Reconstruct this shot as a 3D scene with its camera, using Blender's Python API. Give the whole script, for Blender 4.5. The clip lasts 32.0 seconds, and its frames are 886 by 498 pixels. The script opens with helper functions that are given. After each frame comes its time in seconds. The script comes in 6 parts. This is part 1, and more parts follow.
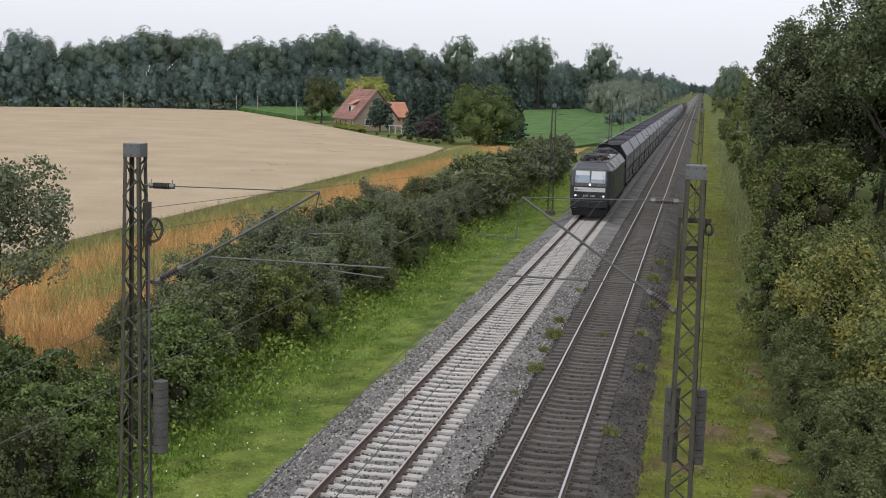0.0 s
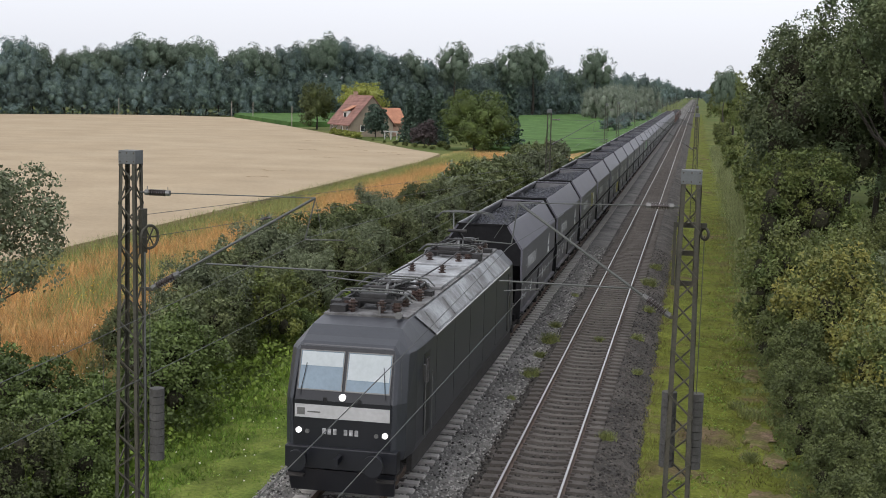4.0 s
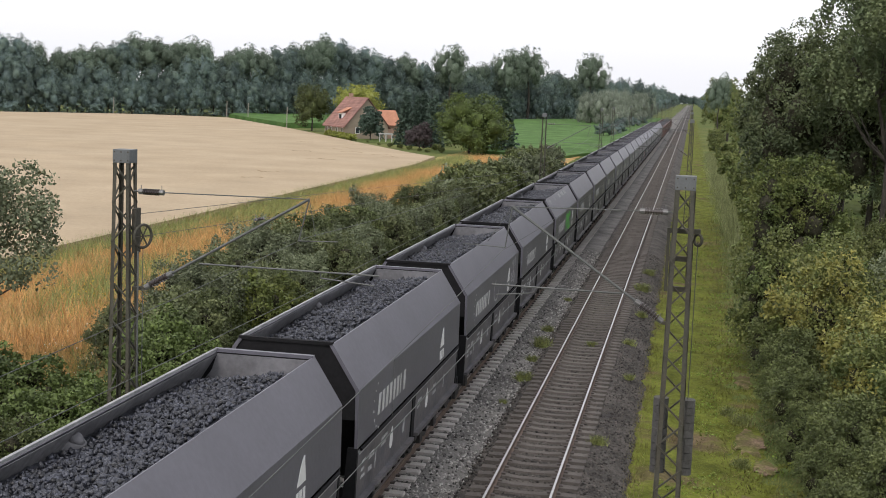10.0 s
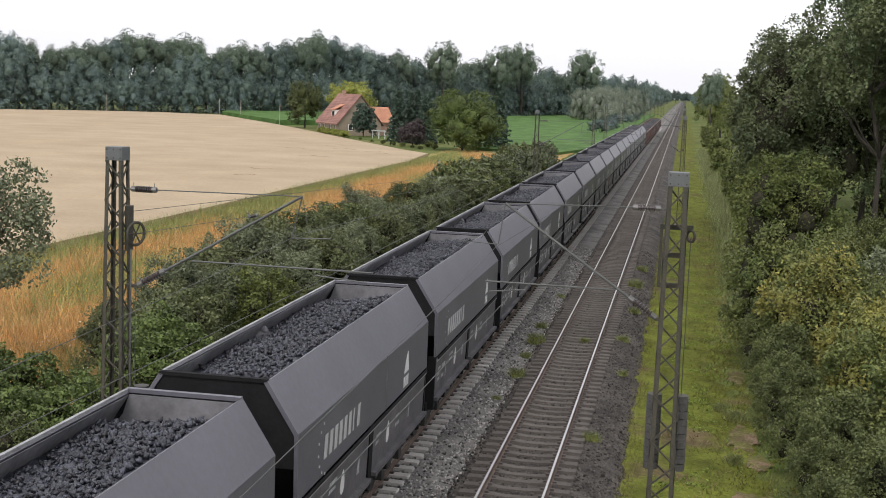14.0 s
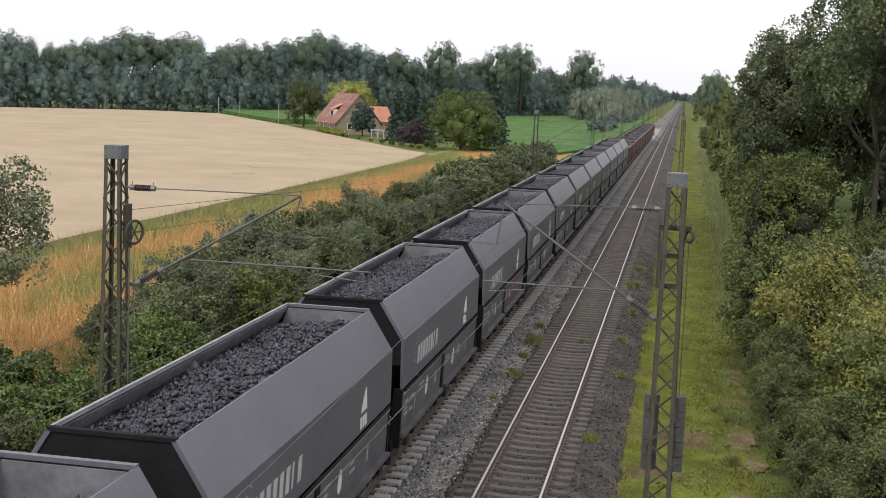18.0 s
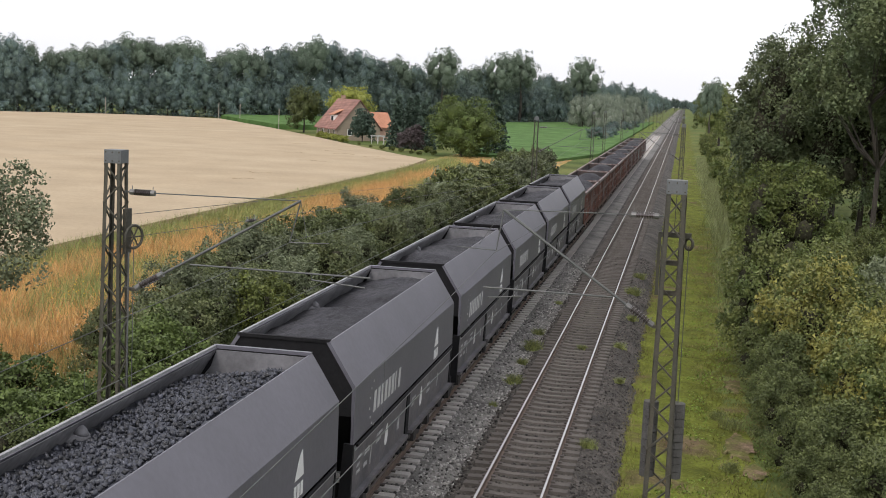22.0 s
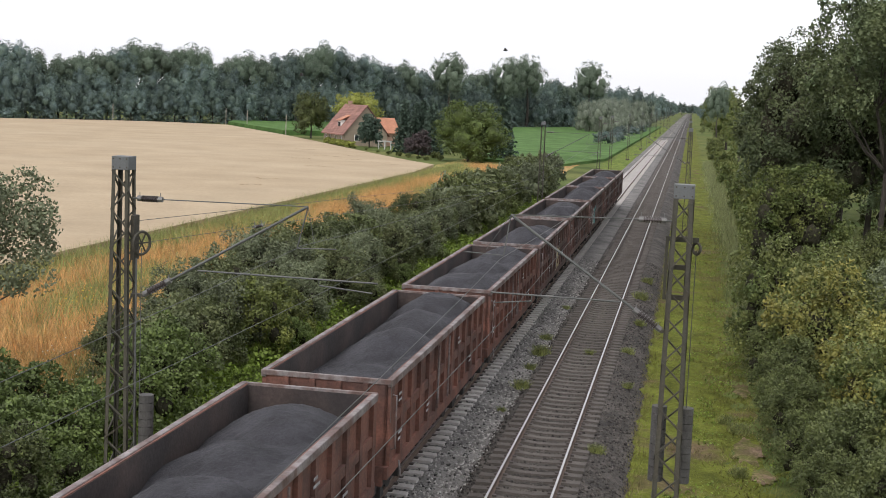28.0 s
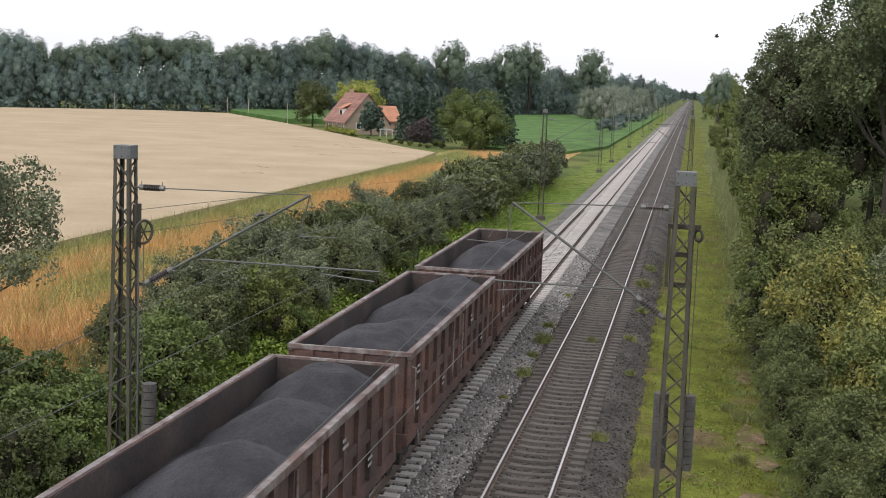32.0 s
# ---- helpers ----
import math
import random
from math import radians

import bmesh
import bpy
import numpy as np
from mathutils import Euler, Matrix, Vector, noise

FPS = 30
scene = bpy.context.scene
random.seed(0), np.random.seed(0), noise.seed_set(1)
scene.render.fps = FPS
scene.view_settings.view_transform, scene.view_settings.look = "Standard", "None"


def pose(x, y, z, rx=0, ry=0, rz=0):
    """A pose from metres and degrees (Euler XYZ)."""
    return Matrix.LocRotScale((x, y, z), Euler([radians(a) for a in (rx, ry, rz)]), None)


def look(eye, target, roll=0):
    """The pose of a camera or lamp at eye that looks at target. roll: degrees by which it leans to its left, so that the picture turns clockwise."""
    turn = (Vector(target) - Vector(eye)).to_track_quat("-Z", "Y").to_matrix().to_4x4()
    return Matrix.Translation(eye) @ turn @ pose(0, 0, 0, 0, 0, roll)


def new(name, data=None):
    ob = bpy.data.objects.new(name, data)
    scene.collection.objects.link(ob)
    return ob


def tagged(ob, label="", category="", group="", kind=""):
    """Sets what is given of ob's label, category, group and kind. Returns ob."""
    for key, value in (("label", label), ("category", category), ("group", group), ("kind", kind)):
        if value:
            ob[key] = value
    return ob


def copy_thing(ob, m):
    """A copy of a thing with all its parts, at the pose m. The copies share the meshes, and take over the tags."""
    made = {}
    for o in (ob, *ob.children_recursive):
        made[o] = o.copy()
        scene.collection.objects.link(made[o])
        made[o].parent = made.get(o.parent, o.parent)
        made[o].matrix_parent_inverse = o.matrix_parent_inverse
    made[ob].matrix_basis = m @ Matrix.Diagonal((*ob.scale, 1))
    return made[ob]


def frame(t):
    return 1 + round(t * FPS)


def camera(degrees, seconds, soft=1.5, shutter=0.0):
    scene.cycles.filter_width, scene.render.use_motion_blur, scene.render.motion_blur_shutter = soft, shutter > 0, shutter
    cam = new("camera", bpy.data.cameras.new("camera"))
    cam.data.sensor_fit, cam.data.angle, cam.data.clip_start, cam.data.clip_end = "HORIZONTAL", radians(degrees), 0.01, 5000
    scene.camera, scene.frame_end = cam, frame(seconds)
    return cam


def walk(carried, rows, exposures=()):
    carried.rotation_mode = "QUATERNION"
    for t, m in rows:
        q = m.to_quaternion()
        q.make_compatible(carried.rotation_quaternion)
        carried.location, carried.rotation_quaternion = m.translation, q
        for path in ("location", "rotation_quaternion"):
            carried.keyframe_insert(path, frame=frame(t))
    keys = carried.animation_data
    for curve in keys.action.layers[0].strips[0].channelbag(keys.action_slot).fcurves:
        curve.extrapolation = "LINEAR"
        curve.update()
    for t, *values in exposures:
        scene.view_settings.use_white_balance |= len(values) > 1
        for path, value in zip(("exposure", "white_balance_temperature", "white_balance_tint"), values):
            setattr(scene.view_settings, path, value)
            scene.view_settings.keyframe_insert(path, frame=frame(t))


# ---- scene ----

# x: right across the line, y: along the line, z: up from the rail top; origin on the centre of the nearer-worn track
EYE = (3.442, 0.0, 9.331)
cam = camera(38.15, 32.0, soft=0.9)


def aim(yaw, pitch, roll):
    return pose(*EYE, 90 - pitch, 0, yaw) @ pose(0, 0, 0, 0, 0, roll)


# seconds, then degrees of yaw to the left, tilt down and lean of the hand-held camera
SWAY = [
    (0, 11.13, 7.43, 1.73), (0.5, 11.12, 7.44, 1.62), (1, 11.12, 7.43, 1.51), (1.5, 11.12, 7.40, 1.42),
    (2, 11.11, 7.37, 1.37), (2.5, 11.09, 7.35, 1.35), (3, 11.05, 7.30, 1.40), (3.5, 10.99, 7.23, 1.49),
    (5.5, 10.91, 7.02, 1.56), (6, 10.91, 6.97, 1.66), (6.5, 10.87, 6.96, 1.73), (7, 10.83, 6.98, 1.74),
    (7.5, 10.79, 7.01, 1.75), (8, 10.77, 7.02, 1.85), (8.5, 10.76, 7.02, 2.00), (9, 10.74, 7.02, 2.15),
    (9.5, 10.71, 7.02, 2.23), (10, 10.67, 7.03, 2.25), (10.5, 10.64, 7.04, 2.26), (11, 10.61, 7.04, 2.30),
    (11.5, 10.58, 7.06, 2.34), (12, 10.55, 7.07, 2.35), (12.5, 10.52, 7.09, 2.34), (13, 10.48, 7.11, 2.30),
    (13.5, 10.43, 7.13, 2.25), (14, 10.36, 7.16, 2.16), (14.5, 10.31, 7.19, 2.07), (16.5, 10.21, 7.22, 2.38),
    (17, 10.24, 7.21, 2.39), (17.5, 10.27, 7.19, 2.39), (18, 10.29, 7.17, 2.40), (18.5, 10.28, 7.14, 2.42),
    (19, 10.28, 7.12, 2.48), (19.5, 10.27, 7.09, 2.54), (20, 10.27, 7.05, 2.57), (20.5, 10.27, 7.02, 2.58),
    (21, 10.27, 6.98, 2.60), (21.5, 10.27, 6.94, 2.64), (22, 10.28, 6.90, 2.66), (22.5, 10.30, 6.87, 2.63),
    (23, 10.32, 6.84, 2.58), (23.5, 10.35, 6.80, 2.53), (24, 10.39, 6.78, 2.45), (24.5, 10.45, 6.75, 2.37),
    (25, 10.51, 6.73, 2.37), (25.5, 10.57, 6.71, 2.46), (27.5, 10.60, 6.68, 2.42), (28, 10.62, 6.68, 2.43),
    (28.5, 10.63, 6.69, 2.42), (29, 10.65, 6.73, 2.45), (29.5, 10.65, 6.79, 2.46), (30, 10.66, 6.87, 2.41),
    (30.5, 10.66, 6.95, 2.34), (31, 10.65, 7.02, 2.30), (31.5, 10.66, 7.12, 2.26), (32, 10.69, 7.22, 2.25),
]
walk(cam, [(t, aim(a, b, c)) for t, a, b, c in SWAY], exposures=[(0, -0.28, 6350, 14), (4, -0.22, 6350, 14), (7, -0.12, 6400, 15), (12, -0.01, 6580, 15), (32, 0.0, 6530, 15)])

# ---- light: a bright overcast sky with a weak, wide sun ----
world = bpy.data.worlds.new("overcast_sky")
scene.world = world
world.use_nodes = True
wn, wl = world.node_tree.nodes, world.node_tree.links
wn.clear()
SUN_UP, SUN_TURN = 52, 195
sky = wn.new("ShaderNodeTexSky")
sky.sky_type, sky.sun_disc = "NISHITA", False
sky.sun_elevation, sky.sun_rotation = radians(SUN_UP), radians(SUN_TURN)
sky.air_density, sky.dust_density, sky.ozone_density = 1.0, 4.0, 1.0
veil = wn.new("ShaderNodeHueSaturation")
veil.inputs["Saturation"].default_value = 0.3
skyshine = wn.new("ShaderNodeBackground")
skyshine.inputs["Strength"].default_value = 0.08
cloud = wn.new("ShaderNodeBackground")
cloud.inputs["Color"].default_value = (0.93, 0.965, 1.0, 1)
cloud.inputs["Strength"].default_value = 0.95
both = wn.new("ShaderNodeAddShader")
wout = wn.new("ShaderNodeOutputWorld")
wl.new(sky.outputs[0], veil.inputs["Color"])
wl.new(veil.outputs[0], skyshine.inputs["Color"])
wl.new(skyshine.outputs[0], both.inputs[0])
wl.new(cloud.outputs[0], both.inputs[1])
wl.new(both.outputs[0], wout.inputs["Surface"])
sun = new("sun", bpy.data.lights.new("sun", "SUN"))
sun.data.energy, sun.data.angle, sun.data.color = 1.25, radians(20), (1.0, 0.96, 0.9)
sun.matrix_world = look((40, -60, 90), (40 + math.sin(radians(SUN_TURN)) * -40, -60 - math.cos(radians(SUN_TURN)) * 40, 90 - 40 * math.tan(radians(SUN_UP))))

# ---- materials ----


def mat(name, color, rough=0.8, var=0.25, scale=1.5, bump=0.3, bscale=25.0, metal=0.0, color2=None, mixscale=0.6, island=0.0, objvar=0.0, spec=0.4, stretch=(1, 1, 1), through_leaf=0.0, sharp=(0.4, 0.6)):
    """A surface with a broad and a fine variation; color2 comes in patches."""
    m = bpy.data.materials.new(name)
    m.use_nodes = True
    n, l = m.node_tree.nodes, m.node_tree.links
    bs = n["Principled BSDF"]
    tc = n.new("ShaderNodeTexCoord")
    mp = n.new("ShaderNodeMapping")
    mp.inputs["Scale"].default_value = stretch
    l.new(tc.outputs["Object"], mp.inputs["Vector"])

    def noise_at(s, detail=6.0, rough_=0.6):
        t = n.new("ShaderNodeTexNoise")
        t.inputs["Scale"].default_value = s
        t.inputs["Detail"].default_value = detail
        t.inputs["Roughness"].default_value = rough_
        l.new(mp.outputs[0], t.inputs["Vector"])
        return t

    def mix(kind, fac, a, b):
        x = n.new("ShaderNodeMix")
        x.data_type, x.blend_type = "RGBA", kind
        for sock, v in ((x.inputs["Factor"], fac), (x.inputs[6], a), (x.inputs[7], b)):
            if isinstance(v, (float, int)):
                sock.default_value = v
            elif isinstance(v, tuple):
                sock.default_value = (*v, 1)
            else:
                l.new(v, sock)
        return x.outputs[2]

    def ramp(src, lo, hi, a, b):
        r = n.new("ShaderNodeMapRange")
        for k, v in (("From Min", lo), ("From Max", hi), ("To Min", a), ("To Max", b)):
            r.inputs[k].default_value = v
        l.new(src, r.inputs["Value"])
        return r.outputs[0]

    col = tuple(color)
    if color2 is not None:
        col = mix("MIX", ramp(noise_at(mixscale).outputs["Fac"], sharp[0], sharp[1], 0.0, 1.0), col, tuple(color2))
    broad = ramp(noise_at(scale).outputs["Fac"], 0.3, 0.7, 1 - var, 1 + var)
    fine_t = noise_at(bscale, 4.0)
    fine = ramp(fine_t.outputs["Fac"], 0.3, 0.7, 1 - var * 0.7, 1 + var * 0.7)
    mul = n.new("ShaderNodeMath")
    mul.operation = "MULTIPLY"
    l.new(broad, mul.inputs[0])
    l.new(fine, mul.inputs[1])
    val = mul.outputs[0]
    for amount, kind in ((island, "ShaderNodeNewGeometry"), (objvar, "ShaderNodeObjectInfo")):
        if amount:
            g = n.new(kind)
            src = g.outputs["Random Per Island"] if kind.endswith("Geometry") else g.outputs["Random"]
            m2 = n.new("ShaderNodeMath")
            m2.operation = "MULTIPLY"
            l.new(val, m2.inputs[0])
            l.new(ramp(src, 0, 1, 1 - amount, 1 + amount), m2.inputs[1])
            val = m2.outputs[0]
    cmb = n.new("ShaderNodeCombineColor")
    for i in range(3):
        l.new(val, cmb.inputs[i])
    base = mix("MULTIPLY", 1.0, col, cmb.outputs[0])
    l.new(base, bs.inputs["Base Color"])
    bs.inputs["Roughness"].default_value = rough
    bs.inputs["Metallic"].default_value = metal
    bs.inputs["Specular IOR Level"].default_value = spec
    if bump:
        b = n.new("ShaderNodeBump")
        b.inputs["Strength"].default_value = bump
        b.inputs["Distance"].default_value = 0.05
        l.new(fine_t.outputs["Fac"], b.inputs["Height"])
        l.new(b.outputs[0], bs.inputs["Normal"])
    if through_leaf:
        tr = n.new("ShaderNodeBsdfTranslucent")
        l.new(base, tr.inputs["Color"])
        ms = n.new("ShaderNodeMixShader")
        ms.inputs[0].default_value = through_leaf
        l.new(bs.outputs[0], ms.inputs[1])
        l.new(tr.outputs[0], ms.inputs[2])
        l.new(ms.outputs[0], n["Material Output"].inputs["Surface"])
    return m


def glow(name, color, strength):
    m = bpy.data.materials.new(name)
    m.use_nodes = True
    bs = m.node_tree.nodes["Principled BSDF"]
    bs.inputs["Emission Color"].default_value = (*color, 1)
    bs.inputs["Emission Strength"].default_value = strength
    return m


def leafy(name, color, objvar=0.2, island=0.22, color2=None, patch=0.35):
    return mat(name, color, rough=0.55, var=0.3, scale=0.9, bump=0.0, bscale=3.5, island=island, objvar=objvar, through_leaf=0.14, spec=0.22, color2=color2, mixscale=patch)


M = {
    "soil": mat("soil", (0.07, 0.1, 0.03), 0.95, 0.35, 0.12, 0.6, 3.0, color2=(0.12, 0.13, 0.045), mixscale=0.05, spec=0.05),
    "lawn": mat("lawn", (0.085, 0.13, 0.022), 0.9, 0.42, 0.9, 1.0, 9.0, color2=(0.125, 0.155, 0.034), mixscale=0.45, spec=0.1),
    "path_grass": mat("path_grass", (0.098, 0.112, 0.019), 0.95, 0.45, 0.8, 1.0, 7.0, color2=(0.105, 0.078, 0.045), mixscale=0.3, sharp=(0.56, 0.66), spec=0.1),
    "bare_earth": mat("bare_earth", (0.165, 0.118, 0.082), 0.95, 0.4, 1.5, 0.8, 12.0, color2=(0.1, 0.1, 0.035), mixscale=1.6, spec=0.05),
    "meadow": mat("meadow", (0.2, 0.2, 0.075), 0.95, 0.3, 0.3, 0.8, 8.0, color2=(0.4, 0.24, 0.1), mixscale=0.07, spec=0.05),
    "wheat": mat("wheat", (0.368, 0.297, 0.203), 0.95, 0.11, 0.12, 1.0, 2.5, color2=(0.345, 0.275, 0.185), mixscale=0.05, spec=0.05),
    "lodged_wheat": mat("lodged_wheat", (0.27, 0.205, 0.125), 0.95, 0.3, 0.8, 0.8, 3.0, spec=0.05),
    "maize": mat("maize", (0.065, 0.125, 0.038), 0.85, 0.3, 0.2, 0.8, 4.0, color2=(0.08, 0.145, 0.045), mixscale=0.1, spec=0.05),
    # bed kept darker than stone_new: shade between the stones is in its colour
    "ballast_new": mat("ballast_new", (0.135, 0.13, 0.122), 0.95, 0.5, 0.6, 1.0, 20.0),
    "ballast_old": mat("ballast_old", (0.04, 0.036, 0.032), 0.95, 0.7, 0.8, 1.0, 14.0, color2=(0.064, 0.058, 0.05), mixscale=0.5),
    "stone_new": mat("stone_new", (0.2, 0.195, 0.182), 0.9, 0.2, 2.0, 0.4, 30.0, island=0.9),
    "stone_old": mat("stone_old", (0.062, 0.056, 0.05), 0.95, 0.2, 2.0, 0.4, 30.0, island=0.8),
    "concrete_new": mat("concrete_new", (0.4, 0.38, 0.355), 0.9, 0.16, 1.5, 0.3, 30.0, objvar=0.08),
    "concrete_old": mat("concrete_old", (0.086, 0.077, 0.068), 0.92, 0.25, 1.5, 0.4, 30.0, objvar=0.15),
    "rail_side": mat("rail_side", (0.13, 0.095, 0.075), 0.8, 0.2, 3.0, 0.3, 40.0, metal=0.2),
    "rail_top": mat("rail_top", (0.46, 0.455, 0.45), 0.42, 0.08, 2.0, 0.05, 60.0, metal=0.9),
    "rail_top_worn": mat("rail_top_worn", (0.42, 0.38, 0.35), 0.45, 0.1, 2.0, 0.05, 60.0, metal=0.7),
    "clip": mat("clip", (0.07, 0.06, 0.055), 0.8, 0.2, 5.0, 0.2, 40.0),
    "mast_paint": mat("mast_paint", (0.052, 0.051, 0.039), 0.75, 0.25, 1.2, 0.2, 20.0, color2=(0.058, 0.052, 0.038), mixscale=1.5),
    "mast_plate": mat("mast_plate", (0.11, 0.117, 0.12), 0.6, 0.15, 3.0, 0.15, 30.0),
    "galvanised": mat("galvanised", (0.1, 0.105, 0.1), 0.6, 0.15, 3.0, 0.1, 30.0, metal=0.2),
    "insulator": mat("insulator", (0.035, 0.025, 0.023), 0.3, 0.1, 5.0, 0.0, 30.0, spec=0.6),
    "fitting": mat("fitting", (0.16, 0.16, 0.155), 0.5, 0.15, 5.0, 0.1, 30.0, metal=0.4),
    "wire": mat("wire", (0.075, 0.08, 0.075), 0.6, 0.1, 5.0, 0.0, 30.0, metal=0.3),
    "weight": mat("weight", (0.07, 0.068, 0.064), 0.85, 0.25, 4.0, 0.3, 30.0),
    "hopper_paint": mat("hopper_paint", (0.108, 0.106, 0.126), 0.42, 0.1, 0.5, 0.05, 8.0, objvar=0.06, spec=0.5, color2=(0.098, 0.096, 0.114), mixscale=0.35),
    "hopper_lower": mat("hopper_lower", (0.076, 0.074, 0.082), 0.6, 0.3, 1.2, 0.08, 9.0, color2=(0.104, 0.098, 0.1), mixscale=1.4),
    "hopper_dark": mat("hopper_dark", (0.012, 0.012, 0.013), 0.85, 0.25, 1.0, 0.1, 10.0, spec=0.15),
    "inner_pale": mat("inner_pale", (0.2, 0.2, 0.21), 0.6, 0.25, 1.2, 0.1, 8.0, color2=(0.11, 0.11, 0.115), mixscale=1.2),
    "hopper_inner": mat("hopper_inner", (0.12, 0.12, 0.128), 0.7, 0.3, 1.0, 0.1, 8.0, color2=(0.17, 0.17, 0.176), mixscale=0.9),
    "rim_worn": mat("rim_worn", (0.26, 0.265, 0.265), 0.55, 0.25, 2.5, 0.1, 12.0, metal=0.2),
    "print_grey": mat("print_grey", (0.4, 0.4, 0.4), 0.6, 0.1, 4.0, 0.0, 30.0),
    "white_print": mat("white_print", (0.6, 0.6, 0.595), 0.6, 0.06, 4.0, 0.0, 30.0),
    "spray_green": mat("spray_green", (0.12, 0.42, 0.1), 0.6, 0.1, 4.0, 0.0, 20.0),
    "spray_yellow": mat("spray_yellow", (0.48, 0.44, 0.06), 0.6, 0.1, 4.0, 0.0, 20.0),
    "spray_sand": mat("spray_sand", (0.4, 0.34, 0.2), 0.7, 0.25, 3.0, 0.0, 20.0),
    "spray_grey": mat("spray_grey", (0.38, 0.38, 0.4), 0.6, 0.3, 3.0, 0.0, 20.0),
    "stencil_grey": mat("stencil_grey", (0.3, 0.3, 0.305), 0.7, 0.45, 9.0, 0.0, 20.0),
    "spray_teal": mat("spray_teal", (0.12, 0.36, 0.36), 0.6, 0.2, 3.0, 0.0, 20.0),
    "spray_red": mat("spray_red", (0.22, 0.06, 0.05), 0.7, 0.2, 3.0, 0.0, 20.0),
    "coal": mat("coal", (0.027, 0.0295, 0.038), 0.42, 0.3, 3.0, 0.4, 18.0, island=0.85, spec=0.5),
    "slack": mat("slack", (0.026, 0.026, 0.031), 0.8, 0.5, 1.5, 1.0, 22.0, objvar=0.06, color2=(0.034, 0.034, 0.039), mixscale=0.8),
    "rust_paint": mat("rust_paint", (0.16, 0.07, 0.05), 0.75, 0.3, 1.3, 0.2, 14.0, objvar=0.15, color2=(0.085, 0.046, 0.037), mixscale=0.8),
    "rust_dark": mat("rust_dark", (0.115, 0.062, 0.05), 0.78, 0.3, 1.3, 0.2, 14.0, objvar=0.2, color2=(0.07, 0.048, 0.043), mixscale=0.8),
    "rust_end": mat("rust_end", (0.05, 0.045, 0.046), 0.75, 0.3, 1.3, 0.2, 14.0),
    "rust_inner": mat("rust_inner", (0.06, 0.045, 0.04), 0.85, 0.3, 0.8, 0.2, 14.0, color2=(0.036, 0.031, 0.03), mixscale=0.7),
    "rust_rim": mat("rust_rim", (0.2, 0.182, 0.178), 0.65, 0.3, 2.5, 0.2, 14.0, color2=(0.11, 0.07, 0.06), mixscale=1.6),
    "running_gear": mat("running_gear", (0.035, 0.032, 0.03), 0.8, 0.3, 2.0, 0.2, 14.0),
    "loco_black": mat("loco_black", (0.009, 0.01, 0.0135), 0.4, 0.15, 0.6, 0.04, 10.0, spec=0.5),
    "loco_side": mat("loco_side", (0.036, 0.039, 0.046), 0.38, 0.12, 0.6, 0.04, 10.0, spec=0.5),
    "loco_roof": mat("loco_roof", (0.32, 0.335, 0.345), 0.6, 0.25, 1.0, 0.05, 10.0, color2=(0.15, 0.15, 0.15), mixscale=0.8),
    "loco_silver": mat("loco_silver", (0.48, 0.48, 0.48), 0.45, 0.1, 1.0, 0.03, 10.0, metal=0.2),
    "collector_dark": mat("collector_dark", (0.025, 0.024, 0.024), 0.6, 0.3, 3.0, 0.2, 20.0),
    "loco_deck": mat("loco_deck", (0.2, 0.2, 0.2), 0.75, 0.35, 1.2, 0.1, 10.0, color2=(0.07, 0.066, 0.062), mixscale=1.0),
    "blind": mat("blind", (0.42, 0.46, 0.47), 0.35, 0.08, 1.0, 0.0, 10.0),
    "porcelain": mat("porcelain", (0.06, 0.04, 0.034), 0.3, 0.1, 5.0, 0.0, 20.0),
    "rubber": mat("rubber", (0.015, 0.015, 0.016), 0.7, 0.2, 4.0, 0.1, 20.0),
    # near-black stuff for crown hearts: painted shade between the leaf clumps
    "shade_heart": mat("shade_heart", (0.035, 0.034, 0.022), 0.95, 0.4, 3.0, 1.0, 12.0, spec=0.1),
    "bark": mat("bark", (0.05, 0.043, 0.035), 0.95, 0.35, 1.5, 0.8, 10.0, stretch=(1, 1, 0.3)),
    "roof_tile": mat("roof_tile", (0.24, 0.128, 0.102), 0.85, 0.25, 0.6, 0.3, 6.0, objvar=0.12, color2=(0.2, 0.105, 0.085), mixscale=0.5),
    "roof_orange": mat("roof_orange", (0.38, 0.18, 0.11), 0.85, 0.2, 0.6, 0.3, 6.0, objvar=0.1),
    "render_wall": mat("render_wall", (0.27, 0.225, 0.17), 0.9, 0.12, 0.7, 0.2, 10.0),
    "brick_wall": mat("brick_wall", (0.3, 0.2, 0.15), 0.9, 0.2, 0.7, 0.2, 10.0),
    "white_paint": mat("white_paint", (0.75, 0.75, 0.72), 0.6, 0.08, 1.0, 0.05, 10.0),
    "grey_timber": mat("grey_timber", (0.42, 0.42, 0.4), 0.8, 0.2, 1.0, 0.1, 10.0),
    "timber": mat("timber", (0.3, 0.27, 0.23), 0.85, 0.25, 1.0, 0.2, 10.0),
    "dark_glass": mat("dark_glass", (0.03, 0.035, 0.04), 0.08, 0.05, 1.0, 0.0, 10.0, spec=0.8),
    "cab_glass": mat("cab_glass", (0.16, 0.22, 0.27), 0.08, 0.1, 0.8, 0.0, 10.0, spec=0.8),
    "leaf_hedge": leafy("leaf_hedge", (0.14, 0.157, 0.068), color2=(0.09, 0.11, 0.052), patch=0.9),
    "leaf_dark": leafy("leaf_dark", (0.072, 0.092, 0.035), color2=(0.108, 0.128, 0.046), patch=0.8),
    "leaf_bright": leafy("leaf_bright", (0.112, 0.155, 0.042), color2=(0.075, 0.104, 0.034), patch=0.8),
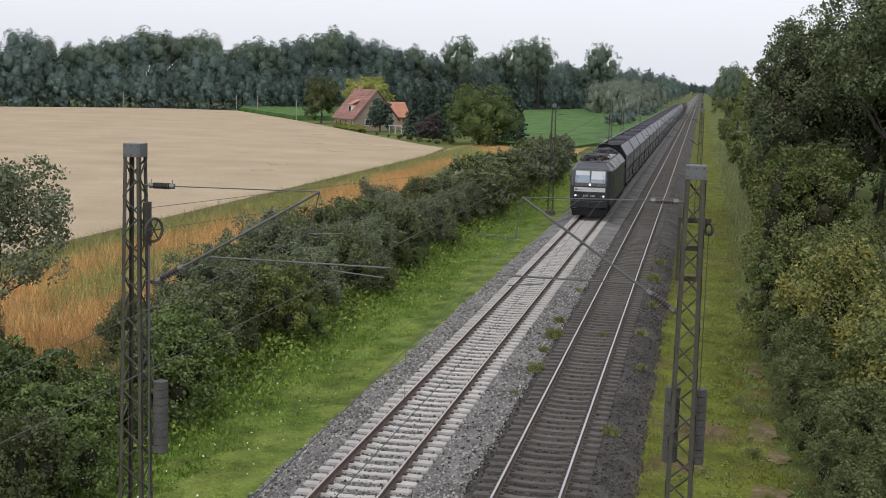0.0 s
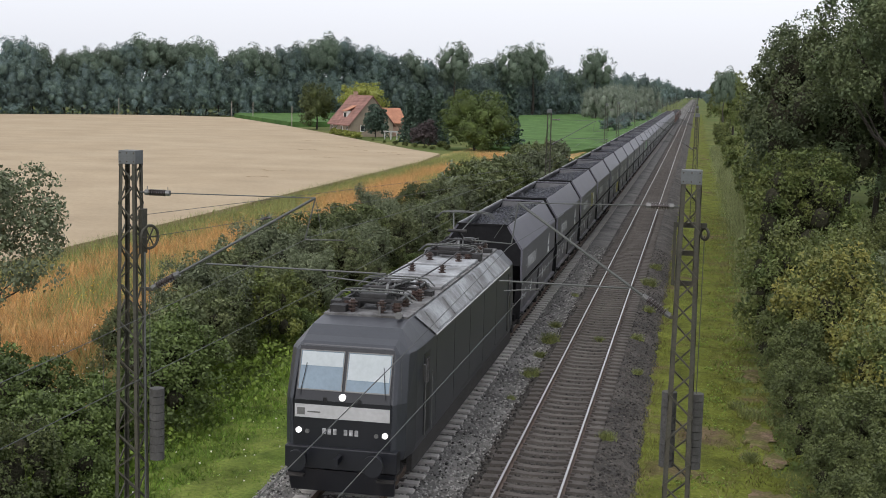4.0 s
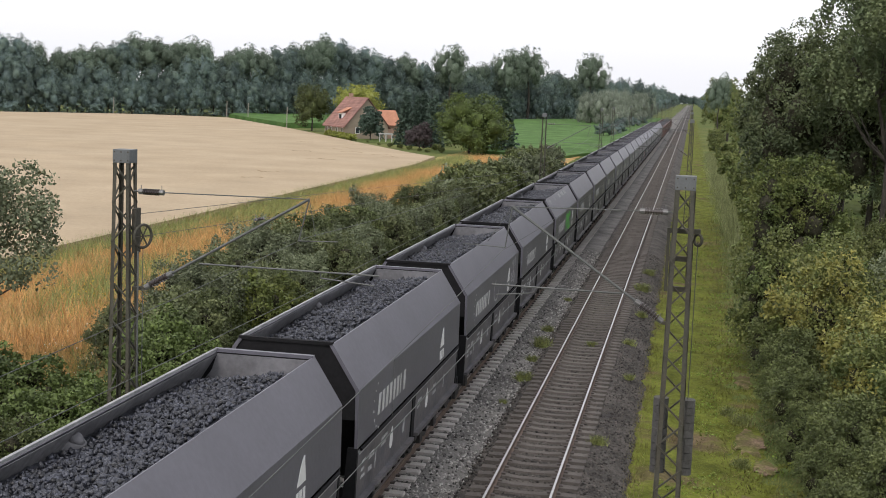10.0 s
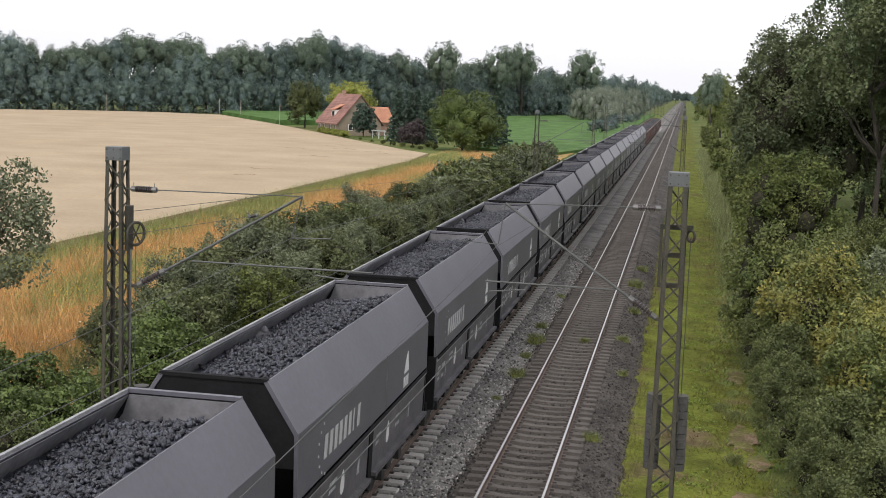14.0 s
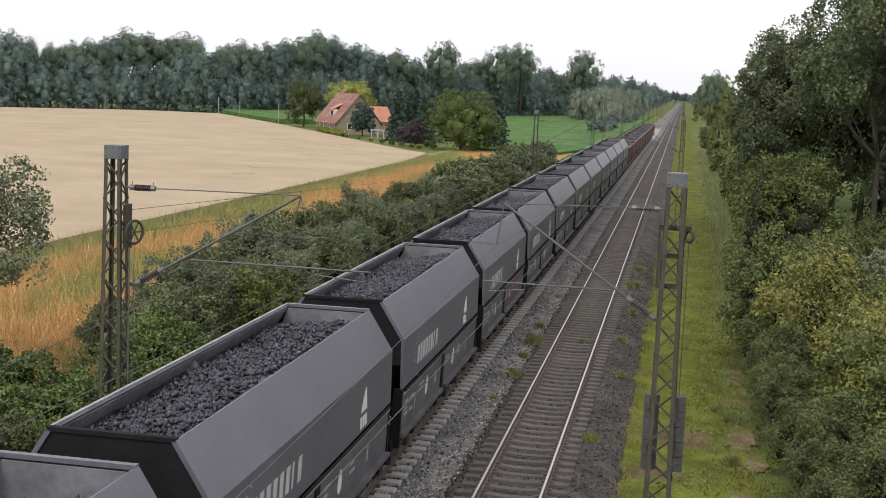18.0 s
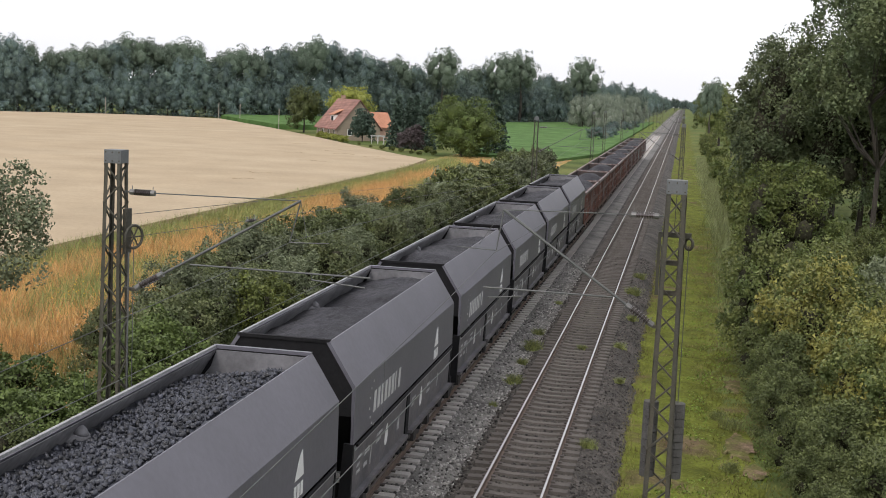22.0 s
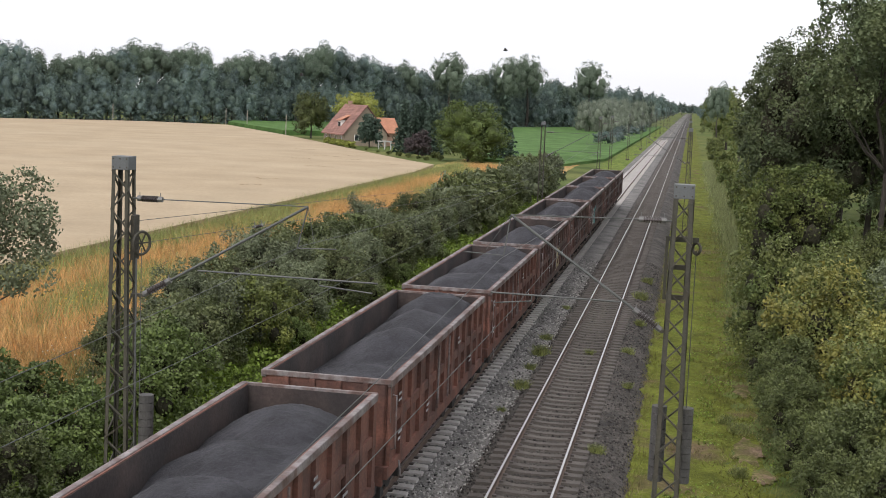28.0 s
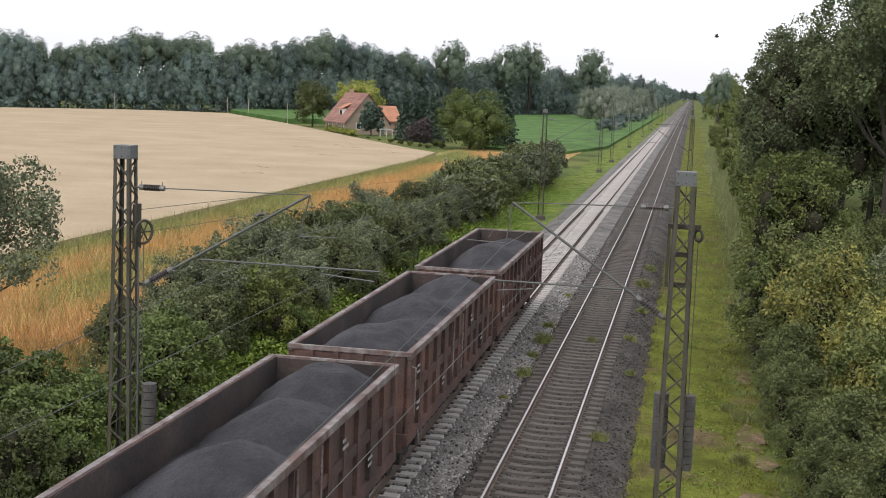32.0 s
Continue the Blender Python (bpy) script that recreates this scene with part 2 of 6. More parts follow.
    "leaf_yellow": leafy("leaf_yellow", (0.27, 0.25, 0.062), color2=(0.1, 0.124, 0.04), patch=0.9),
    "leaf_lime": leafy("leaf_lime", (0.24, 0.26, 0.06)),
    "leaf_deep": leafy("leaf_deep", (0.085, 0.113, 0.056), color2=(0.104, 0.126, 0.056), patch=0.5),
    "leaf_dome": leafy("leaf_dome", (0.094, 0.13, 0.038), color2=(0.135, 0.155, 0.043), patch=0.7),
    "leaf_mid": leafy("leaf_mid", (0.085, 0.115, 0.037), color2=(0.13, 0.145, 0.045), patch=0.8),
    # bluish and pale: distance haze is mixed into this leaf colour
    "leaf_far_haze": leafy("leaf_far_haze", (0.1, 0.142, 0.136), objvar=0.3, island=0.1, color2=(0.112, 0.155, 0.122)),
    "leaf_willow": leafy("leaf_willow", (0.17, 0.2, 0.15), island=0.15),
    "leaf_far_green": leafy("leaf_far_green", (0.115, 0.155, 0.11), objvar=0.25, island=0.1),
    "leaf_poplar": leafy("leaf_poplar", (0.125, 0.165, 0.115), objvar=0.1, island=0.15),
    "leaf_fresh": leafy("leaf_fresh", (0.15, 0.17, 0.04), color2=(0.09, 0.115, 0.035), patch=1.3),
    "leaf_spruce": leafy("leaf_spruce", (0.055, 0.085, 0.062)),
    "leaf_purple": leafy("leaf_purple", (0.07, 0.055, 0.055)),
    "leaf_grey": leafy("leaf_grey", (0.125, 0.146, 0.083)),
    "grass_blade": leafy("grass_blade", (0.12, 0.2, 0.03), island=0.4),
    "grass_path": leafy("grass_path", (0.16, 0.172, 0.034), island=0.35, color2=(0.2, 0.17, 0.08)),
    "herb": leafy("herb", (0.14, 0.2, 0.035), island=0.3),
    "grass_dry": leafy("grass_dry", (0.57, 0.315, 0.125), island=0.4, color2=(0.5, 0.32, 0.13)),
    "grass_pale": leafy("grass_pale", (0.17, 0.19, 0.085), island=0.3),
    "grass_olive": leafy("grass_olive", (0.22, 0.245, 0.085), island=0.4),
    "wheat_ear": leafy("wheat_ear", (0.42, 0.335, 0.215), island=0.3),
    "flower_white": mat("flower_white", (0.7, 0.7, 0.62), 0.8, 0.1, 1.0, 0.0, 10.0),
    "flower_yellow": mat("flower_yellow", (0.65, 0.45, 0.04), 0.8, 0.1, 1.0, 0.0, 10.0),
    "headlight": glow("headlight", (1.0, 0.98, 0.93), 1.6),
    "feather": mat("feather", (0.05, 0.05, 0.055), 0.8, 0.2, 5.0, 0.0, 20.0),
}


# ---- mesh helpers ----
class Geo:
    """Collects vertices and faces for one mesh."""

    def __init__(self):
        self.v, self.f, self.m = [], [], []

    def add(self, verts, faces, mi=0):
        o = len(self.v)
        self.v.extend(verts)
        self.f.extend([tuple(i + o for i in f) for f in faces])
        self.m.extend([mi] * len(faces))
        return self

    def box(self, x0, x1, y0, y1, z0, z1, mi=0):
        v = [(x, y, z) for z in (z0, z1) for y in (y0, y1) for x in (x0, x1)]
        return self.add(v, [(0, 2, 3, 1), (4, 5, 7, 6), (0, 1, 5, 4), (2, 6, 7, 3), (0, 4, 6, 2), (1, 3, 7, 5)], mi)

    def prism(self, prof, y0, y1, mi=0):
        """A closed x-z outline, drawn out along y."""
        n = len(prof)
        v = [(x, y0, z) for x, z in prof] + [(x, y1, z) for x, z in prof]
        f = [(i, (i + 1) % n, n + (i + 1) % n, n + i) for i in range(n)]
        return self.add(v, f + [tuple(range(n))[::-1], tuple(range(n, 2 * n))], mi)

    def prism_x(self, prof, x0, x1, mi=0):
        """A closed y-z outline, drawn out along x."""
        n = len(prof)
        v = [(x0, y, z) for y, z in prof] + [(x1, y, z) for y, z in prof]
        f = [(i, (i + 1) % n, n + (i + 1) % n, n + i) for i in range(n)]
        return self.add(v, f + [tuple(range(n))[::-1], tuple(range(n, 2 * n))], mi)

    def tube(self, p, q, r, n=8, r2=None, mi=0):
        p, q = Vector(p), Vector(q)
        d = (q - p).normalized()
        a = d.orthogonal().normalized()
        b = d.cross(a)
        r2 = r if r2 is None else r2
        v = []
        for c, rr in ((p, r), (q, r2)):
            v += [tuple(c + (a * math.cos(k * 2 * math.pi / n) + b * math.sin(k * 2 * math.pi / n)) * rr) for k in range(n)]
        f = [(i, (i + 1) % n, n + (i + 1) % n, n + i) for i in range(n)]
        return self.add(v, f + [tuple(range(n))[::-1], tuple(range(n, 2 * n))], mi)

    def line(self, pts, r, n=6, mi=0):
        """One bent tube through the points."""
        ps = [Vector(q) for q in pts]
        v = []
        a = None
        for k, q in enumerate(ps):
            d = (ps[min(k + 1, len(ps) - 1)] - ps[max(k - 1, 0)]).normalized()
            a = d.orthogonal().normalized() if a is None else (a - d * a.dot(d)).normalized()
            b = d.cross(a)
            v += [tuple(q + (a * math.cos(j * 2 * math.pi / n) + b * math.sin(j * 2 * math.pi / n)) * r) for j in range(n)]
        m = len(ps)
        f = [(k * n + j, k * n + (j + 1) % n, (k + 1) * n + (j + 1) % n, (k + 1) * n + j) for k in range(m - 1) for j in range(n)]
        return self.add(v, f + [tuple(range(n))[::-1], tuple(range((m - 1) * n, m * n))], mi)

    def ring(self, c, axis, r, t, n=20, mi=0):
        c, d = Vector(c), Vector(axis).normalized()
        a = d.orthogonal().normalized()
        b = d.cross(a)
        v = []
        for k in range(n):
            o = a * math.cos(k * 2 * math.pi / n) + b * math.sin(k * 2 * math.pi / n)
            for j in range(6):
                v.append(tuple(c + o * (r + t * math.cos(j * math.pi / 3)) + d * (t * math.sin(j * math.pi / 3))))
        return self.add(v, [(k * 6 + j, k * 6 + (j + 1) % 6, (k + 1) % n * 6 + (j + 1) % 6, (k + 1) % n * 6 + j) for k in range(n) for j in range(6)], mi)


def mesh_of(name, g, mats, bevel=0.0, smooth=False):
    me = bpy.data.meshes.new(name)
    me.from_pydata(g.v, [], g.f)
    for m in mats:
        me.materials.append(m)
    if len(mats) > 1:
        me.polygons.foreach_set("material_index", g.m)
    if bevel or not smooth:
        bm = bmesh.new()
        bm.from_mesh(me)
        bmesh.ops.recalc_face_normals(bm, faces=bm.faces)
        if bevel:
            bmesh.ops.bevel(bm, geom=[e for e in bm.edges if len(e.link_faces) == 2 and e.calc_face_angle(0) > 0.5], offset=bevel, segments=2, affect="EDGES", profile=0.6)
        bm.to_mesh(me)
        bm.free()
    if smooth:
        me.polygons.foreach_set("use_smooth", [True] * len(me.polygons))
    me.update()
    return me


def part(name, g, material, parent, label="", bevel=0.0, smooth=False):
    """One mesh object under a thing or under a part; g is a Geo or a finished mesh."""
    mats = material if isinstance(material, (list, tuple)) else [material]
    me = mesh_of(name, g, mats, bevel, smooth) if isinstance(g, Geo) else g
    ob = new(name, me)
    ob.parent = parent
    if label:
        tagged(ob, label)
    return ob


def thing(name, label, category, group="", kind="", m=None):
    ob = new(name)
    ob.empty_display_size = 0.2
    if m is not None:
        ob.matrix_basis = m
    return tagged(ob, label, category, group, kind)


def setting(name, g, material, label="", category="", kind="structure", bevel=0.0):
    mats = material if isinstance(material, (list, tuple)) else [material]
    me = mesh_of(name, g, mats, bevel) if isinstance(g, Geo) else g
    return tagged(new(name, me), label, category, "", kind)


def fast_mesh(name, verts, faces, material, smooth=False):
    """verts: n x 3, faces: m x k, all of k corners."""
    verts, faces = np.asarray(verts, np.float32), np.asarray(faces, np.int32)
    me = bpy.data.meshes.new(name)
    me.vertices.add(len(verts))
    me.vertices.foreach_set("co", verts.ravel())
    k = faces.shape[1]
    me.loops.add(faces.size)
    me.loops.foreach_set("vertex_index", faces.ravel())
    me.polygons.add(len(faces))
    me.polygons.foreach_set("loop_start", np.arange(len(faces), dtype=np.int32) * k)
    me.polygons.foreach_set("loop_total", np.full(len(faces), k, np.int32))
    if smooth:
        me.polygons.foreach_set("use_smooth", np.ones(len(faces), bool))
    me.update(calc_edges=True)
    me.validate()
    for m in material if isinstance(material, (list, tuple)) else [material]:
        me.materials.append(m)
    return me


def leaves(rng, centres, size, spread=0.0, up=0.3, single=False, facing=None):
    """Pointed leaves round the centres, or single triangles where they are far off."""
    n = len(centres)
    c = centres + rng.normal(0, 1, (n, 3)) * spread
    d = rng.normal(0, 1, (n, 3))
    d[:, 2] -= 0.25
    d /= np.linalg.norm(d, axis=1, keepdims=True)
    nrm = rng.normal(0, 1, (n, 3)) + np.array([0, 0, up * 3])
    if facing is not None:
        nrm = rng.normal(0, 0.6, (n, 3)) + facing + np.array([0, 0, 0.25])
    w = np.cross(d, nrm)
    w /= np.linalg.norm(w, axis=1, keepdims=True) + 1e-6
    s = size * rng.uniform(0.6, 1.35, (n, 1))
    if single:
        v = np.stack([c - d * s * 0.4 - w * s * 0.38, c - d * s * 0.4 + w * s * 0.38, c + d * s * 0.55], 1).reshape(-1, 3)
        return v, np.arange(n * 3).reshape(-1, 3)
    v = np.stack([c - d * s * 0.5, c + w * s * 0.34, c + d * s * 0.55, c - w * s * 0.34], 1).reshape(-1, 3)
    return v, np.arange(n * 4).reshape(-1, 4)


def blades(rng, xy, z, height, width, lean=0.35):
    """Single narrow blades of grass."""
    n = len(xy)
    h = height * rng.uniform(0.5, 1.3, n)
    a = rng.uniform(0, 2 * np.pi, n)
    b = np.stack([xy[:, 0], xy[:, 1], np.broadcast_to(z, n)], 1)
    side = np.stack([np.cos(a), np.sin(a), np.zeros(n)], 1) * width
    tip = b + np.stack([rng.normal(0, lean, n) * h, rng.normal(0, lean, n) * h, h], 1)
    v = np.stack([b - side, b + side, tip], 1).reshape(-1, 3)
    return v, np.arange(n * 3).reshape(-1, 3)


def stones(rng, pos, size, flat=1.0):
    """Rough eight-sided stones."""
    n = len(pos)
    base = np.array([(1, 0, 0), (-1, 0, 0), (0, 1, 0), (0, -1, 0), (0, 0, 1), (0, 0, -1)], float)
    tri = np.array([(0, 2, 4), (2, 1, 4), (1, 3, 4), (3, 0, 4), (2, 0, 5), (1, 2, 5), (3, 1, 5), (0, 3, 5)])
    s = size * rng.uniform(0.55, 1.4, (n, 1, 1)) * rng.uniform(0.6, 1.15, (n, 6, 3))
    s = s * np.concatenate([np.ones((n, 1, 2)), rng.uniform(flat, 1.0, (n, 1, 1))], 2) * np.concatenate([rng.uniform(1.0, 2.0 - flat * 1.0, (n, 1, 1)), np.ones((n, 1, 2))], 2)
    q = rng.normal(0, 1, (n, 3, 3))
    q, _ = np.linalg.qr(q)
    v = np.einsum("nij,nkj->nki", q, base[None] * s) + pos[:, None, :]
    return v.reshape(-1, 3), (tri[None] + 6 * np.arange(n)[:, None, None]).reshape(-1, 3)

# ---- ground and line ----
GZ = -0.9
FAR = 2600.0
TRACK2 = -3.998
rng = np.random.default_rng(4)


def sheet(x0, x1, y0, y1, nx, ny, z, rough=0.0, seed=1):
    r = np.random.default_rng(seed)
    xs, ys = np.linspace(x0, x1, nx + 1), np.linspace(y0, y1, ny + 1)
    X, Y = np.meshgrid(xs, ys)
    Z = np.full_like(X, z) + r.normal(0, rough, X.shape)
    v = np.stack([X, Y, Z], -1).reshape(-1, 3)
    i = (np.arange(ny)[:, None] * (nx + 1) + np.arange(nx)[None]).reshape(-1, 1)
    return v, np.hstack([i, i + 1, i + nx + 2, i + nx + 1])


v, f = sheet(-3000, 3000, -600, 4000, 60, 46, GZ)
tagged(new("ground", fast_mesh("ground", v, f, M["soil"])), "flat green and brown farmland reaching the horizon", "ground", "", "structure")
v, f = sheet(-15.0, -5.8, 5, 700, 17, 900, GZ + 0.09, 0.04, 2)
v[:, 2] += np.clip((v[:, 0] + 9) * 0.05, -0.2, 0.2)
tagged(new("verge", fast_mesh("verge", v, f, M["lawn"], True)), "bright green mown grass verge beside the ballast", "grass", "", "structure")
v, f = sheet(1.8, 7.5, 5, 700, 12, 900, GZ + 0.06, 0.035, 3)
v[:, 2] += np.clip((5 - v[:, 0]) * 0.06, -0.1, 0.2)
tagged(new("path", fast_mesh("path", v, f, M["path_grass"], True)), "grassy service path with worn brown patches beside the line", "path", "", "structure")
v, f = sheet(-34.3, -14.6, 10, 240, 24, 240, GZ + 0.06, 0.06, 5)
tagged(new("field_margin", fast_mesh("field_margin", v, f, M["meadow"], True)), "overgrown field margin of green and rust-brown dry grass", "meadow", "", "structure")

# trodden bare patches on the path
pr = random.Random(12)
BARE = ((5.75, 38.9, 0.5, 1.9), (5.6, 32.4, 0.75, 1.2), (6.1, 36.2, 0.4, 0.9), (5.9, 47.5, 0.35, 1.3))
for x, y, a, b in BARE:
    n = 26
    ring = []
    for k in range(n):
        q = 2 * math.pi * k / n
        e = pr.uniform(0.65, 1.15)
        ring.append((x + a * e * math.cos(q), y + b * e * math.sin(q), GZ + 0.045))
    setting("bare_patch", Geo().add([(x, y, GZ + 0.085)] + ring, [(0, 1 + k, 1 + (k + 1) % n) for k in range(n)]), M["bare_earth"], "patch of trodden brown earth on the path", "bare earth")

# ripe wheat: a standing crop with a slightly uneven top and vertical edges
g = Geo()
WHEAT = [(-31.8, 30), (-31.8, 165), (-33.4, 186), (-39, 194.5), (-53.3, 220), (-71.7, 254), (-89, 285), (-123, 341), (-140, 341), (-153, 331.5), (-171, 304), (-190, 287), (-330, 240), (-300, 30)]
n = len(WHEAT)
g.add([(x, y, GZ) for x, y in WHEAT] + [(x, y, GZ + 0.55) for x, y in WHEAT], [(i, (i + 1) % n, n + (i + 1) % n, n + i) for i in range(n)] + [tuple(range(n, 2 * n))])
setting("wheat_field", g, M["wheat"], "ripe pale golden wheat field", "wheat", "stuff")
# flattened streaks in the wheat near the field corner
g = Geo()
pr = random.Random(21)
for x, y, w in ((-52, 195, 4.5), (-45, 166, 4.0), (-53, 184, 3.0), (-50, 200, 3.2), (-46.5, 188, 3.5), (-41, 184, 3.0), (-38.5, 180, 2.4), (-62, 214, 3.5), (-43, 137, 3.0), (-41, 127, 2.4)):
    n = 14
    top = [(x - w / 2 + w * k / n, y + 0.8 * math.sin(k * 0.5 + x) + pr.uniform(0.3, 0.75), GZ + 0.557) for k in range(n + 1)]
    low = [(a, b - pr.uniform(0.4, 1.3), c) for a, b, c in top[::-1]]
    g.add(top + low, [(k, k + 1, 2 * n - k, 2 * n + 1 - k) for k in range(n)])
setting("lodged_wheat", g, M["lodged_wheat"], "darker flattened streaks in the ripe wheat", "wheat", "stuff")
g = Geo()
MAIZE = [(-33, 215), (-17, 205), (-11.5, 240), (-11.5, 700), (-28, 640), (-66, 482), (-52, 300)]
n = len(MAIZE)
g.add([(x, y, GZ) for x, y in MAIZE] + [(x, y, GZ + 0.5) for x, y in MAIZE], [(i, (i + 1) % n, n + (i + 1) % n, n + i) for i in range(n)] + [tuple(range(n, 2 * n))])
setting("green_field", g, M["maize"], "low green field of young maize", "crop", "stuff")
g = Geo()
MAIZE2 = [(-92, 295), (-82, 308), (-90, 400), (-150, 440), (-127, 352)]
n = len(MAIZE2)
g.add([(x, y, GZ) for x, y in MAIZE2] + [(x, y, GZ + 1.2) for x, y in MAIZE2], [(i, (i + 1) % n, n + (i + 1) % n, n + i) for i in range(n)] + [tuple(range(n, 2 * n))])
setting("far_green_field", g, M["maize"], "strip of green maize beyond the wheat", "crop", "stuff")

# ballast beds
g = Geo().prism([(-7.15, GZ), (-6.0, -0.36), (-5.65, -0.24), (-2.35, -0.24), (-1.8, -0.3), (-1.6, -0.31), (-1.55, GZ)], -480, FAR)
bed_new = setting("ballast_new", g, M["ballast_new"], "bed of clean grey crushed stone, darkened for the gaps between stones", "ballast")
g = Geo().prism([(-1.55, GZ), (-1.56, -0.315), (-1.42, -0.262), (1.55, -0.25), (1.95, -0.4), (2.75, GZ)], -480, FAR)
bed_old = setting("ballast_old", g, M["ballast_old"], "bed of old dark brown crushed stone", "ballast")


def bed_top(x):
    return np.interp(x, [-7.15, -6.0, -5.65, -2.35, -1.8, -1.6, -1.42, 1.55, 1.95, 2.75], [GZ, -0.36, -0.24, -0.24, -0.3, -0.312, -0.262, -0.25, -0.4, GZ])


for nm, x0, x1, count, material, lab in (("loose_ballast_new", -7.05, -1.5, 28000, "stone_new", "clean grey crushed stones"), ("loose_ballast_old", -1.6, 2.7, 20000, "stone_old", "old dark crushed stones")):
    x = rng.uniform(x0, x1, count)
    y = 18 + 62 * rng.uniform(0, 1, count) ** 1.7
    pos = np.stack([x, y, bed_top(x) + 0.005], 1)
    v, f = stones(rng, pos, 0.046)
    tagged(new(nm, fast_mesh(nm, v, f, M[material])), lab, "ballast", "", "stuff")

# rails
RAIL = [(-0.07, -0.172), (0.07, -0.172), (0.07, -0.158), (0.014, -0.135), (0.012, -0.05), (0.034, -0.035), (0.034, -0.006), (0.028, -0.0015), (-0.028, -0.0015), (-0.034, -0.006), (-0.034, -0.035), (-0.012, -0.05), (-0.014, -0.135), (-0.07, -0.158)]
for cx, top in ((0.0, "rail_top"), (TRACK2, "rail_top_worn")):
    track = thing("railway_track", "straight track of concrete sleepers with " + ("bright polished rails" if cx == 0 else "brownish steel rails in clean ballast"), "railway track", "tracks", "structure")
    for s in (-0.7535, 0.7535):
        r = part("rail", Geo().prism([(x + cx + s, z) for x, z in RAIL], -480, FAR), M["rail_side"], track)
        part("running_surface", Geo().box(cx + s - 0.028, cx + s + 0.028, -480, FAR, -0.0015, 0.0), M[top], r, "polished running surface")
    # one sleeper: thick ends, lower waisted middle
    g = Geo()
    stations = [(-1.3, 0.1, -0.205), (-1.28, 0.135, -0.18), (-0.95, 0.14, -0.172), (-0.62, 0.135, -0.172), (-0.3, 0.105, -0.205), (0.3, 0.105, -0.205), (0.62, 0.135, -0.172), (0.95, 0.14, -0.172), (1.28, 0.135, -0.18), (1.3, 0.1, -0.205)]
    vs = [q for x, w, z in stations for q in ((x, -w - 0.02, -0.34), (x, -w, z), (x, w, z), (x, w + 0.02, -0.34))]
    fs = [(4 * i + a, 4 * i + a + 1, 4 * i + a + 5, 4 * i + a + 4) for i in range(len(stations) - 1) for a in range(3)] + [(0, 1, 2, 3), tuple(4 * len(stations) - 4 + k for k in (3, 2, 1, 0))]
    g.add(vs, fs)
    conc = M["concrete_old" if cx == 0 else "concrete_new"]
    sleeper = mesh_of("sleeper", g, [conc])
    first = 20.3 if cx == 0 else 20.478
    base_v = np.array(vs)
    for k in range(240):
        o = new("sleeper", sleeper)
        o.parent = track
        o.location = (cx + rng.normal(0, 0.006), first + 0.6 * k + rng.normal(0, 0.008), rng.normal(0, 0.004))
        o.rotation_euler = (0, 0, rng.normal(0, 0.004))
    more = Geo()
    for k in list(range(-40, 0)) + list(range(240, 620)):
        more.add([(x + cx, y + first + 0.6 * k, z) for x, y, z in vs], fs)
    tagged(part("far_sleepers", more, conc, track), kind="stuff")
    clips = Geo()
    for k in range(140):
        y = first + 0.6 * k
        for s in (-0.7535, 0.7535):
            for e in (-0.115, 0.115):
                clips.box(cx + s + e - 0.05, cx + s + e + 0.05, y - 0.055, y + 0.055, -0.172, -0.125)
    tagged(part("rail_fastenings", clips, M["clip"], track, "dark steel rail clips"), kind="stuff")

# ---- the train: every vehicle's origin is on the rail top below the leading end of its body ----
HOPPERS, PITCH_H = 27, 12.21
GONDOLAS, PITCH_G, FIRST_G = 10, 14.04, 329.8
HEAD0 = 110.0  # where the first wagon's body begins at the start
movers = []  # (thing, metres behind the first wagon's front)
# seconds and metres gone
GONE = [(0, 0.0), (3.5, 56.07), (6, 96.05), (9, 143.9), (11, 175.85), (13, 208.1), (15, 240.8), (17, 273.1), (20, 322.0), (22, 354.75), (24, 387.6), (26, 421.2), (28, 455.4), (30, 489.4), (32, 523.9)]


def grid_field(x0, x1, y0, y1, nx, ny, height):
    xs, ys = np.linspace(x0, x1, nx + 1), np.linspace(y0, y1, ny + 1)
    X, Y = np.meshgrid(xs, ys)
    v = np.stack([X, Y, height(X, Y)], -1).reshape(-1, 3)
    i = (np.arange(ny)[:, None] * (nx + 1) + np.arange(nx)[None]).reshape(-1, 1)
    return v, np.hstack([i, i + 1, i + nx + 2, i + nx + 1])


def slab(pts, d):
    """A sheet through four points, thickened by the vector d."""
    q = [tuple(a + b for a, b in zip(p, d)) for p in pts]
    return Geo().add(list(pts) + q, [(0, 1, 2, 3), (4, 5, 6, 7), (0, 1, 5, 4), (1, 2, 6, 5), (2, 3, 7, 6), (3, 0, 4, 7)])


def wheelset(parent, y, r):
    for s in (-1, 1):
        g = Geo()
        g.tube((s * 0.69, y, r), (s * 0.83, y, r), r, 20)
        g.tube((s * 0.83, y, r), (s * 0.95, y, r), 0.16, 12)
        part("wheel", g, M["running_gear"], parent)


def bogie(parent, y, wb=1.8, r=0.46):
    b = part("bogie", Geo().box(-1.02, -0.9, y - wb / 2 - 0.4, y + wb / 2 + 0.4, 0.42, 0.72).box(0.9, 1.02, y - wb / 2 - 0.4, y + wb / 2 + 0.4, 0.42, 0.72).box(-0.95, 0.95, y - 0.25, y + 0.25, 0.45, 0.8), M["running_gear"], parent, bevel=0.02)
    for d in (-wb / 2, wb / 2):
        wheelset(b, y + d, r)
        for s in (-1, 1):
            part("axle_box", Geo().box(s * 1.0 - 0.1, s * 1.0 + 0.1, y + d - 0.16, y + d + 0.16, 0.32, 0.62), M["running_gear"], b)


